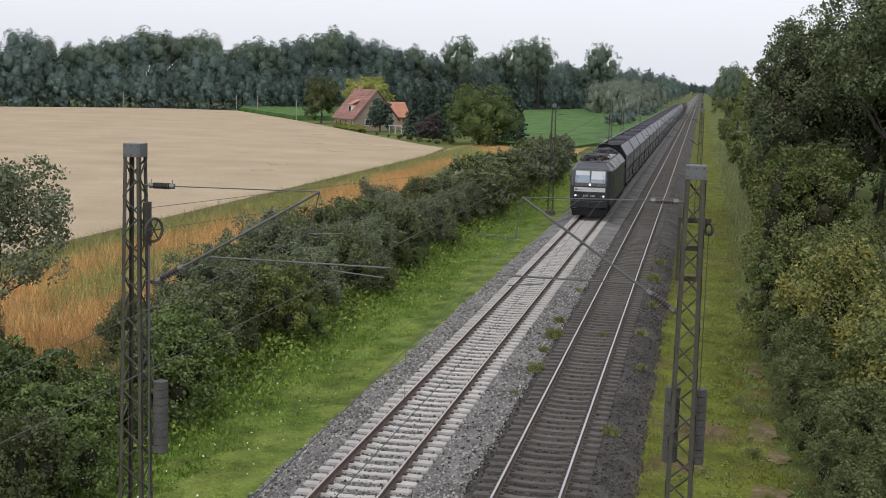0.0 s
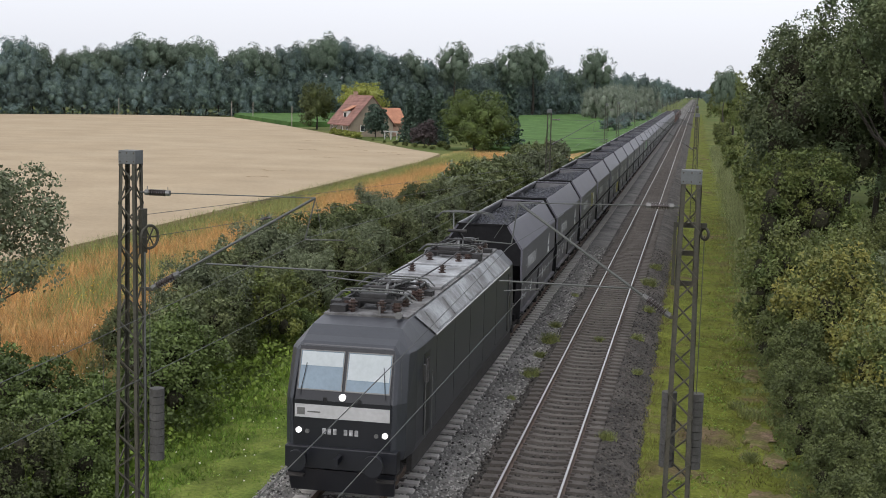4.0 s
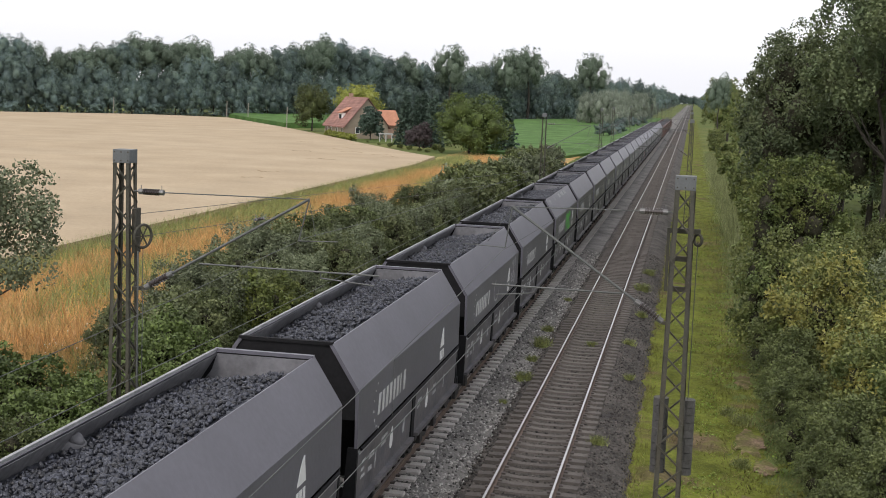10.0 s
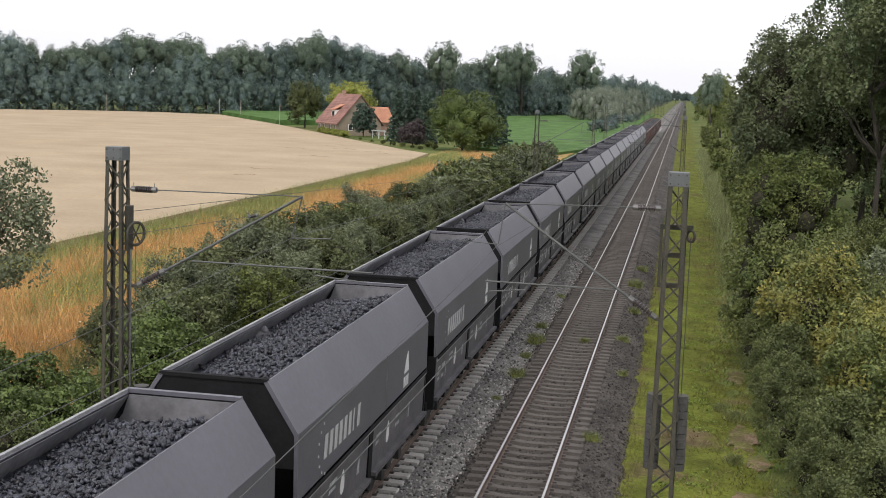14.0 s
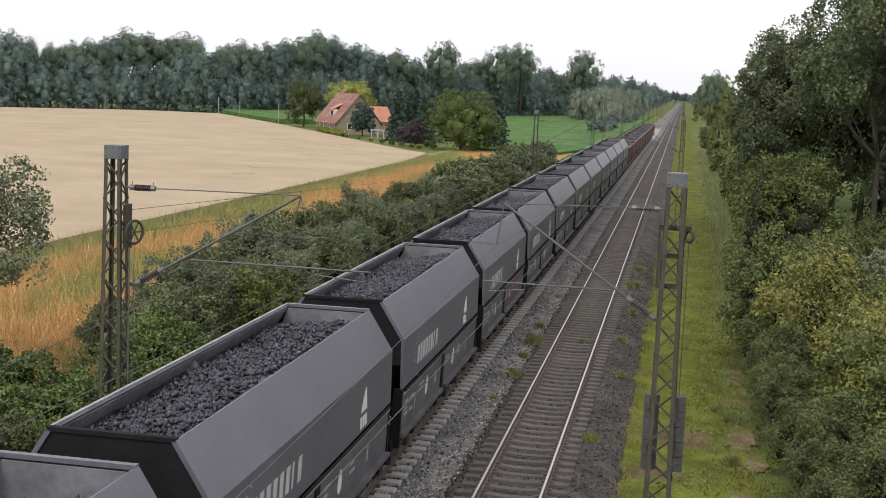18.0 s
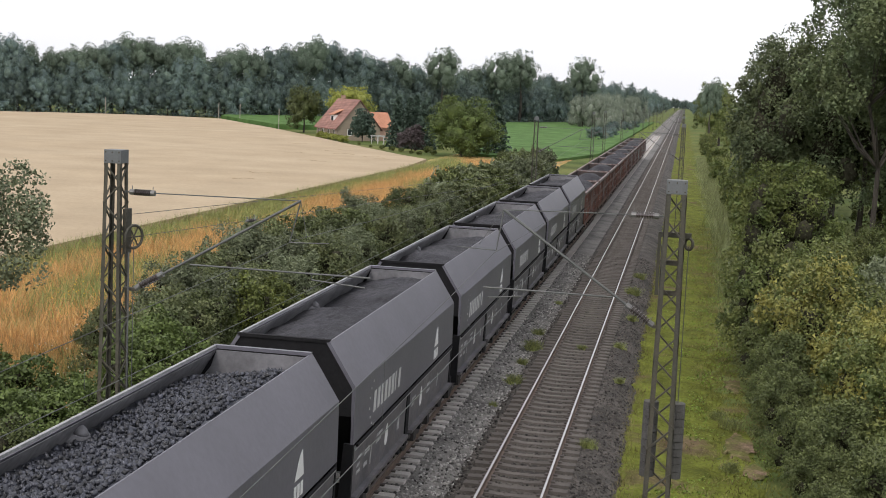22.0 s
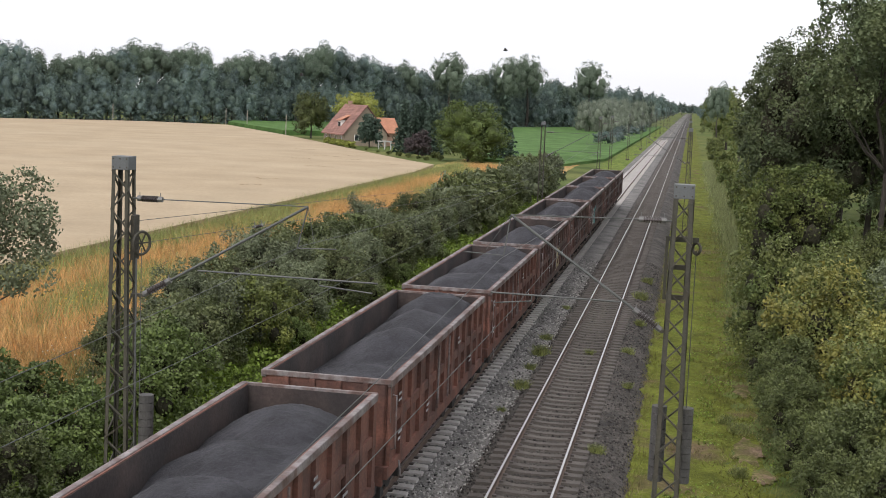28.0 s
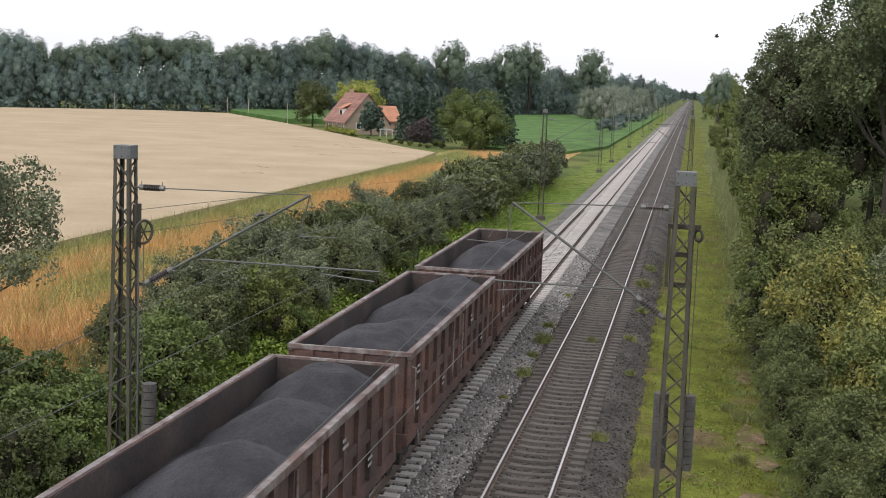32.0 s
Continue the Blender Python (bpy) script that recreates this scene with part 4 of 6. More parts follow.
def pantograph(parent, y, raised, toward=1):
    p = part("pantograph", Geo().box(-0.75, 0.75, y - 0.5, y - 0.42, 4.18, 4.24).box(-0.75, 0.75, y + 0.42, y + 0.5, 4.18, 4.24).box(-0.7, -0.62, y - 0.42, y + 0.42, 4.18, 4.24).box(0.62, 0.7, y - 0.42, y + 0.42, 4.18, 4.24), M["collector_dark"], parent, "dark current collector")
    for x in (-0.62, 0.62):
        for yy in (y - 0.45, y + 0.45):
            part("insulator", Geo().tube((x, yy, 3.95), (x, yy, 4.18), 0.09, 12).tube((x, yy, 4.0), (x, yy, 4.03), 0.13, 12).tube((x, yy, 4.08), (x, yy, 4.11), 0.13, 12), M["porcelain"], p, "dark ribbed insulator")
    if raised:
        knee, head = (0, y + toward * 1.25, 4.72), (0, y - toward * 0.15, 5.22)
    else:
        knee, head = (0, y + toward * 1.45, 4.36), (0, y - toward * 0.15, 4.4)
    part("lower_arm", Geo().tube((0, y - toward * 0.2, 4.25), knee, 0.05, 8), M["collector_dark"], p)
    part("knee_joint", Geo().tube((-0.3, knee[1], knee[2]), (0.3, knee[1], knee[2]), 0.055, 10), M["collector_dark"], p)
    part("spring_box", Geo().box(-0.34, 0.34, y - 0.36, y + 0.1, 4.1, 4.34), M["collector_dark"], p, bevel=0.02)
    part("damper", Geo().tube((0.3, y - toward * 0.35, 4.3), (0.12, y + toward * 0.65, 4.42), 0.035, 8), M["fitting"], p, "pale damper rod")
    part("air_hose", Geo().line([(-0.3, y - 0.3, 4.2), (-0.5, y - 0.1, 4.38), (-0.66, y + 0.2, 4.3), (-0.85, y + 0.35, 4.02)], 0.025, 6), M["rubber"], p)
    for s in (-1, 1):
        part("upper_arm", Geo().tube((s * 0.12, knee[1], knee[2]), (s * 0.4, head[1], head[2] - 0.06), 0.022, 6), M["galvanised"], p)
    for d in (-0.2, 0.2):
        part("collector_strip", Geo().line([(-0.98, head[1] + d, head[2] - 0.22), (-0.78, head[1] + d, head[2] - 0.03), (-0.5, head[1] + d, head[2]), (0.5, head[1] + d, head[2]), (0.78, head[1] + d, head[2] - 0.03), (0.98, head[1] + d, head[2] - 0.22)], 0.022, 6), M["galvanised"], p)
    for s in (-0.45, 0.45):
        part("head_link", Geo().tube((s, head[1] - 0.22, head[2] - 0.04), (s, head[1] + 0.22, head[2] - 0.04), 0.02, 6), M["collector_dark"], p)


def locomotive():
    w = thing("locomotive", "black electric locomotive with silver front band and lit headlights", "locomotive")
    L = 17.7

    def section(y, hw, top, thw, lean):
        """Outline at y: sill, waist, gutter, roof shoulder; the upper part leans back."""
        zs = [(0.98, hw - 0.05), (1.2, hw), (2.3, hw), (min(3.36, top - 0.12), hw - (0.03 if lean else 0.0)), (top, thw)]
        right = [(x, y + lean * max(0, z - 2.3), z) for z, x in zs]
        return right + [(-x, yy, z) for x, yy, z in right[::-1]]

    half = [(0.0, 1.15, 3.5, 1.05, 0.34), (0.07, 1.24, 3.55, 1.08, 0.34), (0.35, 1.4, 3.64, 1.09, 0.31), (1.0, 1.485, 3.82, 1.06, 0.12), (1.9, 1.49, 3.9, 1.04, 0.0)]
    rows = half + [(L - y, hw, top, thw, -lean) for y, hw, top, thw, lean in half[::-1]]
    secs = [section(*q) for q in rows]
    n = len(secs[0])
    g = Geo().add([q for s in secs for q in s], [(i * n + k, i * n + (k + 1) % n, (i + 1) * n + (k + 1) % n, (i + 1) * n + k) for i in range(len(secs) - 1) for k in range(n)] + [tuple(range(n))[::-1], tuple(range((len(secs) - 1) * n, len(secs) * n))])
    part("body", g, M["loco_side"], w, "dark grey body shell", bevel=0.02)
    for s in (-1, 1):
        roof = part("roof_slope", slab([(s * 1.498, 3.0, 3.39), (s * 1.498, L - 2.2, 3.39), (s * 1.07, L - 2.7, 3.9), (s * 1.07, 2.5, 3.9)], (s * 0.008, 0, 0.012)), M["loco_roof"], w, "pale grey roof slope")
        for k in range(5):
            y = 3.35 + k * 2.25
            part("vent_panel", slab([(s * 1.48, y, 3.44), (s * 1.48, y + 2.0, 3.44), (s * 1.12, y + 2.0, 3.865), (s * 1.12, y, 3.865)], (s * 0.02, 0, 0.026)), M["loco_roof"], roof)
        part("gutter", Geo().tube((s * 1.51, 3.0, 3.375), (s * 1.51, L - 2.2, 3.375), 0.022, 8), M["loco_silver"], w, "pale gutter strip")
        part("skirt", Geo().box(min(s * 1.3, s * 1.42), max(s * 1.3, s * 1.42), 0.9, L - 0.9, 0.55, 0.975), M["running_gear"], w)
        for y in (1.75, L - 2.35):
            d = part("cab_door", Geo().box(min(s * 1.488, s * 1.502), max(s * 1.488, s * 1.502), y, y + 0.62, 1.2, 3.15), M["loco_black"], w)
            part("door_window", Geo().box(min(s * 1.5, s * 1.512), max(s * 1.5, s * 1.512), y + 0.12, y + 0.5, 2.4, 3.0), M["dark_glass"], d)
            for e in (-0.08, 0.7):
                part("grab_rail", Geo().tube((s * 1.55, y + e, 1.2), (s * 1.55, y + e, 2.6), 0.014, 6), M["fitting"], d)
        part("wing_mirror", slab([(s * 1.52, 1.5, 2.55), (s * 1.6, 1.42, 2.55), (s * 1.6, 1.42, 2.95), (s * 1.52, 1.5, 2.95)], (0, 0.05, 0)), M["fitting"], w, "pale folded mirror")
        for k in range(5):
            y = 3.2 + k * 2.4
            part("side_seam", Geo().box(min(s * 1.49, s * 1.494), max(s * 1.49, s * 1.494), y, y + 0.025, 1.2, 3.33), M["loco_black"], w)
    part("roof_deck", Geo().box(-1.03, 1.03, 1.95, L - 1.95, 3.9, 3.95), M["loco_deck"], w, "dirty grey roof deck")

    def front_quad(name, x0, x1, z0, z1, material, out, label="", parent=None):
        def yy(z):
            return 0.34 * max(0, z - 2.3) - out
        return part(name, slab([(x0, yy(z0), z0), (x1, yy(z0), z0), (x1, yy(z1), z1), (x0, yy(z1), z1)], (0, 0.012, 0)), material, parent or w, label)

    front_quad("front_panel", -1.13, 1.13, 1.0, 2.299, M["loco_black"], 0.012, "black front panel")
    front_quad("front_panel", -1.1, 1.1, 2.3, 3.46, M["loco_black"], 0.012, "black windscreen surround")
    for s in (-1, 1):
        ws = front_quad("windscreen", min(s * 0.05, s * 1.05), max(s * 0.05, s * 1.05), 2.54, 3.36, M["cab_glass"], 0.026, "bluish reflecting windscreen pane")
        front_quad("sun_blind", min(s * 0.07, s * 1.03), max(s * 0.07, s * 1.03), 3.04 if s < 0 else 2.78, 3.34, M["blind"], 0.03, "pale lowered sun blind", ws)
        for a, b, c, d in ((0.035, 1.07, 2.515, 2.54), (0.035, 1.07, 3.36, 3.38), (0.035, 0.055, 2.54, 3.36), (1.05, 1.07, 2.54, 3.36)):
            front_quad("windscreen_frame", min(s * a, s * b), max(s * a, s * b), c, d, M["fitting"], 0.036, "", ws)
        part("wiper", slab([(s * 0.98, -0.01, 2.42), (s * 0.995, -0.01, 2.42), (s * 0.9, 0.21, 3.1), (s * 0.885, 0.21, 3.1)], (0, -0.01, 0)), M["rubber"], w)
        part("headlight", Geo().tube((s * 1.0, -0.05, 1.6), (s * 1.0, -0.01, 1.6), 0.065, 16), M["headlight"], w, "lit white headlight")
        part("tail_lamp", Geo().tube((s * 0.8, -0.04, 1.58), (s * 0.8, -0.01, 1.58), 0.05, 14), M["fitting"], w)
        part("step", Geo().box(s * 1.05 - 0.2, s * 1.05 + 0.2, -0.15, 0.15, 0.55, 0.6), M["running_gear"], w)
        part("front_vent", Geo().box(s * 0.4 - 0.04, s * 0.4 + 0.04, -0.03, -0.013, 2.26, 2.38), M["rubber"], w)
    part("top_lamp", Geo().tube((0.0, -0.04, 2.4), (0.0, 0.03, 2.4), 0.075, 16), M["headlight"], w, "lit white upper headlight")
    front_quad("front_band", -1.1, 1.1, 1.9, 2.2, M["loco_silver"], 0.026, "silver band with plain bars")
    front_quad("band_mark", -1.04, -0.86, 1.96, 2.12, M["fitting"], 0.034, "grey square mark")
    front_quad("band_line", -0.8, -0.5, 2.02, 2.05, M["fitting"], 0.034, "thin grey bar")
    for k in range(7):
        if k != 3:
            part("number_bar", Geo().box(-0.45 + k * 0.125, -0.37 + k * 0.125, -0.03, -0.012, 1.54, 1.67), M["stencil_grey"], w, "pale bar in place of a number")
    part("buffer_beam", Geo().box(-1.3, 1.3, -0.1, 0.25, 0.75, 1.25), M["loco_black"], w, bevel=0.03)
    part("snow_plough", slab([(-1.25, -0.05, 0.72), (1.25, -0.05, 0.72), (1.2, 0.1, 0.18), (-1.2, 0.1, 0.18)], (0, 0.1, 0)), M["loco_black"], w)
    buffers(w, -0.1, -1, 0.55, "loco_black")
    buffers(w, L, 1, 0.55)
    part("rear_panel", slab([(-0.95, L + 0.01, 1.0), (0.95, L + 0.01, 1.0), (0.95, L + 0.01, 2.3), (-0.95, L + 0.01, 2.3)], (0, 0.01, 0)), M["loco_black"], w, "black rear panel")
    pantograph(w, 3.0, False, 1)
    pantograph(w, 5.0, False, -1)
    pantograph(w, L - 5.0, False, 1)
    pantograph(w, L - 2.7, True, -1)
    for x in (-0.45, 0.45):
        part("roof_line", Geo().line([(x, 5.6, 4.3), (x, 9.0, 4.25), (x, L - 6.2, 4.32)], 0.022, 6), M["collector_dark"], w, "roof conductor bar")
    for y in (6.3, 8.5, 10.7):
        part("roof_hatch", Geo().box(-0.95, 0.95, y, y + 1.9, 3.95, 4.02), M["loco_roof"], w, bevel=0.02)
    r = random.Random(31)
    for x, y in ((-0.45, 5.9), (0.45, 5.9), (-0.45, 9.0), (0.45, 9.0), (0.0, 4.1), (-0.8, 3.9), (0.8, 4.3), (0.3, 2.3), (-0.4, 2.25), (0.45, 11.6), (-0.45, 11.6), (0.0, 13.9), (0.75, 13.7), (-0.75, 14.0), (0.3, 15.4)):
        part("roof_insulator", Geo().tube((x, y, 3.95), (x, y, 4.26), 0.06, 10).tube((x, y, 4.02), (x, y, 4.05), 0.11, 12).tube((x, y, 4.1), (x, y, 4.13), 0.11, 12).tube((x, y, 4.18), (x, y, 4.21), 0.11, 12), M["porcelain"], w, "dark ribbed insulator")
    for y0 in (2.2, L - 6.0):
        for k in range(9):
            x, y = r.uniform(-0.9, 0.9), y0 + r.uniform(0, 3.6)
            e = r.uniform(0.1, 0.2)
            part("roof_box", Geo().box(x - e, x + e, y - e, y + e * 1.6, 3.95, 3.95 + r.uniform(0.1, 0.26)), M["collector_dark"], w)
        for k in range(6):
            x, y = r.uniform(-0.85, 0.5), y0 + r.uniform(0, 3.2)
            part("roof_cable", Geo().line([(x, y, 3.98), (x + 0.1, y + 0.15, 4.3), (x + 0.35, y + 0.5, 4.33), (x + 0.4, y + 0.7, 4.0)], 0.02, 5), M["fitting" if k % 2 else "rubber"], w)
    part("horn", Geo().tube((0.85, 2.0, 4.0), (0.85, 1.7, 4.02), 0.05, 10, 0.09), M["fitting"], w)
    part("aerial", Geo().tube((0.3, 2.1, 3.9), (0.3, 2.1, 4.15), 0.03, 8), M["fitting"], w)
    for y in (3.7, L - 3.7):
        bogie(w, y, 2.6, 0.6)
    return w


loco = locomotive()
movers.append((loco, -18.85))

# ---- vegetation ----


def ico():
    """A ball of eighty triangles."""
    p = (1 + 5 ** 0.5) / 2
    v = [Vector(q).normalized() for q in ((-1, p, 0), (1, p, 0), (-1, -p, 0), (1, -p, 0), (0, -1, p), (0, 1, p), (0, -1, -p), (0, 1, -p), (p, 0, -1), (p, 0, 1), (-p, 0, -1), (-p, 0, 1))]
    f = [(0, 11, 5), (0, 5, 1), (0, 1, 7), (0, 7, 10), (0, 10, 11), (1, 5, 9), (5, 11, 4), (11, 10, 2), (10, 7, 6), (7, 1, 8), (3, 9, 4), (3, 4, 2), (3, 2, 6), (3, 6, 8), (3, 8, 9), (4, 9, 5), (2, 4, 11), (6, 2, 10), (8, 6, 7), (9, 8, 1)]
    mids, out = {}, []

    def half(i, j):
        k = (min(i, j), max(i, j))
        if k not in mids:
            mids[k] = len(v)
            v.append(((v[i] + v[j]) / 2).normalized())
        return mids[k]

    for i, j, k in f:
        x, y, z = half(i, j), half(j, k), half(k, i)
        out += [(i, x, z), (x, j, y), (z, y, k), (x, y, z)]
    return np.array([tuple(q) for q in v]), np.array(out)


ICO_V, ICO_F = ico()


def crown_points(r, n, lobes=10, low=0.2, solid=0.62, tuft=0.17, tufts=150, open_=0.0, spire=0.0, even=0.25):
    """A billowing crown in a unit ball: lobes, tufts on the outer skin of each lobe, leaves on the skin of each tuft,
    and solid lumpy hearts inside the lobes.
    """
    k = np.arange(lobes - 1)
    z = 0.92 - 1.62 * (k + 0.5) / (lobes - 1)
    a = k * 2.39996 + r.uniform(0, 6.28) + r.normal(0, 0.25, lobes - 1)
    ring = np.sqrt(1 - z ** 2)
    ld = np.stack([np.cos(a) * ring, np.sin(a) * ring, z], 1)
    lc = np.vstack([[(0, 0, 0.08)], ld * r.uniform(0.5, 0.66, (lobes - 1, 1))])
    ld = np.vstack([[(0, 0, 1.0)], ld])
    lr = np.concatenate([[0.62 - open_ * 0.3], r.uniform(0.3, 0.47, lobes - 1)])
    which = r.choice(lobes, tufts, p=lr ** 2 / np.sum(lr ** 2))
    d = r.normal(0, 1, (tufts, 3)) + ld[which] * 0.9
    d[:, 2] += 0.2
    d /= np.linalg.norm(d, axis=1, keepdims=True)
    tc = lc[which] + d * (lr[which] * r.uniform(0.72 - open_, 1.04, tufts))[:, None]
    tr = tuft * r.uniform(0.5, 1.35, tufts)
    per = max(1, int(n * (1 - even)) // tufts)
    e = r.normal(0, 1, (tufts * per, 3)) + np.repeat(d, per, 0) * 0.9
    e[:, 2] += 0.25
    e /= np.linalg.norm(e, axis=1, keepdims=True)
    c = np.repeat(tc, per, 0) + e * (np.repeat(tr, per) * r.uniform(0.55, 1.12, tufts * per))[:, None] * np.array([1.1, 1.1, 0.8])
    if spire:
        c[:, 2] += np.repeat(np.where(d[:, 2] > 0.35, r.uniform(0, spire, tufts), 0.0), per) * r.uniform(0, 1, tufts * per)
    rest = n - tufts * per
    which = r.choice(lobes, rest, p=lr ** 2 / np.sum(lr ** 2))
    d2 = r.normal(0, 1, (rest, 3)) + ld[which] * 0.6
    d2[:, 2] += 0.15
    d2 /= np.linalg.norm(d2, axis=1, keepdims=True)
    c = np.vstack([c, lc[which] + d2 * (lr[which] * r.uniform(0.55 - open_, 1.0, rest))[:, None]])
    e = np.vstack([e, d2])
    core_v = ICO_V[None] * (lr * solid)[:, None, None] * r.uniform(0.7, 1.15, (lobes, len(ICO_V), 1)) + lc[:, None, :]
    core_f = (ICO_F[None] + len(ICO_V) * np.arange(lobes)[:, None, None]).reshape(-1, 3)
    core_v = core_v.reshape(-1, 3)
    scale = np.percentile(np.linalg.norm(c, axis=1), 96)
    for q in (c, core_v):
        q /= scale
        q[:, :2] *= 1 + low * np.clip(-q[:, 2:], 0, 1)
    return c, e, core_v, core_f


def trunk_geo(r, h, rad, limbs, spread, crown_z):
    g = Geo()
    pts = [(0, 0, -0.1)]
    for k in range(1, 5):
        pts.append((r.normal(0, 0.02) * h, r.normal(0, 0.02) * h, h * k / 4))
    for k, (a, b) in enumerate(zip(pts, pts[1:])):
        g.tube(a, b, rad * (1 - 0.19 * k), 6, rad * (1 - 0.19 * (k + 1)))
    for k in range(limbs):
        a = pts[2 + k % 2]
        t = r.uniform(0, 6.28)
        m = (a[0] + math.cos(t) * spread * 0.5, a[1] + math.sin(t) * spread * 0.5, a[2] + crown_z * 0.15)
        e = (a[0] + math.cos(t) * spread, a[1] + math.sin(t) * spread, a[2] + crown_z * r.uniform(0.2, 0.4))
        g.tube(a, m, rad * 0.42, 5, rad * 0.28)
        g.tube(m, e, rad * 0.28, 4, rad * 0.1)
    return g


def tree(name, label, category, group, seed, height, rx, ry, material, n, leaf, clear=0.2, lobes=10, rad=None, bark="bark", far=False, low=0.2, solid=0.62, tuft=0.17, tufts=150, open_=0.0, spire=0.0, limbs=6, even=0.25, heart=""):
    """A tree or bush with its foot at the origin: trunk with limbs, crown of pointed leaves; heart: colour of the solid
    lumps inside it, dark where gap shade is painted in.
    """
    r = np.random.default_rng(seed)
    ob = thing(name, label, category, group)
    rz = height * (1 - clear) / 2
    cz = height - rz
    if clear < 0.03:
        cz, rz = cz - 0.05 * height, rz * 1.08
    rad = rad or height * 0.022
    part("trunk", trunk_geo(r, height * 0.68, rad, limbs, rx * 0.5, rz), M[bark], ob)
    dims, up = np.array([rx, ry, rz]) * 0.98, np.array([0, 0, cz])
    pts, face, core_v, core_f = crown_points(r, n, lobes, low, solid, tuft, tufts, open_, spire, even)
    pts, core_v = pts * dims + up, core_v * dims + up
    keep = pts[:, 2] > 0.03 * height
    v, f = leaves(r, pts[keep], leaf, single=far, facing=face[keep])
    if not far:
        f = np.vstack([f[:, [0, 1, 2]], f[:, [0, 2, 3]]])
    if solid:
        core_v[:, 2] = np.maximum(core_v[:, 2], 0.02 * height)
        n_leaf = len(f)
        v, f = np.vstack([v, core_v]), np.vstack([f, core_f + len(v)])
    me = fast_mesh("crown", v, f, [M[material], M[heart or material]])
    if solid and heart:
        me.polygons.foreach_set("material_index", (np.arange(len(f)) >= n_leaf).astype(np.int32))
    part("crown", me, M[material], ob)
    return ob


def spruce(seed, height, rx, material, n, leaf, name="spruce", label="dark blue-green spruce in the garden"):
    r = np.random.default_rng(seed)
    ob = thing(name, label, "tree")
    part("trunk", Geo().tube((0, 0, 0), (0, 0, height * 0.95), height * 0.018, 8, 0.02), M["bark"], ob)
    t = r.uniform(0, 1, n) ** 0.75
    tier = np.floor(t * 14) / 14
    rad = rx * (1 - tier) * r.uniform(0.25, 1.0, n) ** 0.5
    a = r.uniform(0, 6.28, n)
    lump = 0.75 + 0.25 * np.sin(a * 5 + tier * 40)
    pts = np.stack([np.cos(a) * rad * lump, np.sin(a) * rad * lump, height * (0.06 + 0.94 * tier) - rad * 0.25], 1)
    pts += r.normal(0, 0.05 * rx, (n, 3))
    v, f = leaves(r, pts, leaf)
    part("crown", fast_mesh("crown", v, f, M[material]), M[material], ob)
    return ob


def at(x, y, z=GZ, turn=0.0, s=1.0, sz=None):
    return pose(x, y, z, 0, 0, turn) @ Matrix.Diagonal((s, s, sz or s, 1))


def scatter(kinds, places):
    """Copies stand at every place of their kind but its first, which the original takes."""
    first = {}
    for k, m in places:
        if k in first:
            copy_thing(kinds[k], m)
        else:
            first[k] = m
    for k, o in enumerate(kinds):
        o.matrix_basis = first[k]


R = random.Random(7)
# hedge between the line and the field
G1 = "hedge along the line"
hedge = [
    tree("bush", "dense dull green hedge bush beside the railway", "bush", G1, 101, 4.0, 1.9, 1.9, "leaf_hedge", 8600, 0.118, 0.0, 11, 0.06, far=True, solid=0.42, heart="shade_heart", tufts=64, tuft=0.24, even=0.18, spire=0.25),
    tree("bush", "dark green hedge bush beside the railway", "bush", G1, 102, 4.2, 2.0, 1.9, "leaf_dark", 8600, 0.118, 0.0, 11, 0.06, far=True, solid=0.42, heart="shade_heart", tufts=64, tuft=0.24, even=0.18, spire=0.2),
    tree("bush", "fresh green leafy bush beside the railway", "bush", G1, 103, 3.4, 1.8, 1.8, "leaf_bright", 8000, 0.118, 0.0, 10, 0.05, tufts=64, tuft=0.24, even=0.18, solid=0.42, heart="shade_heart"),
    tree("bush", "grey-green willow bush in the hedge", "bush", G1, 104, 4.3, 1.7, 1.8, "leaf_grey", 8600, 0.112, 0.0, 10, 0.05, far=True, solid=0.42, heart="shade_heart", tufts=64, tuft=0.24, even=0.18, spire=0.35),
    tree("bush", "yellow-green bush in the hedge", "bush", G1, 105, 3.0, 1.2, 1.2, "leaf_fresh", 6000, 0.1, 0.0, 9, 0.05, far=True, tufts=64, tuft=0.24, even=0.18, spire=0.2, solid=0.42, heart="shade_heart"),
    tree("bush", "dense dull green hedge bush beside the railway", "bush", G1, 106, 4.1, 2.1, 2.1, "leaf_hedge", 2800, 0.26, 0.0, 10, 0.06, far=True, tufts=90, spire=0.25),
    tree("bush", "grey-green willow bush in the hedge", "bush", G1, 107, 4.4, 2.0, 2.0, "leaf_grey", 2800, 0.25, 0.0, 10, 0.06, far=True, tufts=90, spire=0.35),
    tree("bush", "dark green hedge bush beside the railway", "bush", G1, 108, 4.4, 2.1, 2.1, "leaf_dark", 2800, 0.26, 0.0, 10, 0.06, far=True, tufts=90, spire=0.2),
]
places = []
y = 40.0
while y < 158:
    for x in (-12.6, -14.6):
        kind = R.choice([0, 0, 0, 1, 3, 3, 0]) if y < 90 else R.choice([5, 5, 5, 6, 6, 7])
        s = R.uniform(0.74, 1.14) * (0.95 if x > -13 else 0.97) * (0.9 + 0.1 * min(1, max(0, (y - 48) / 55)))
        places.append((kind, at(x + R.uniform(-0.5, 0.5), y + R.uniform(-0.7, 0.7), GZ, R.uniform(0, 360), s)))
    y += 2.5 + y * 0.006
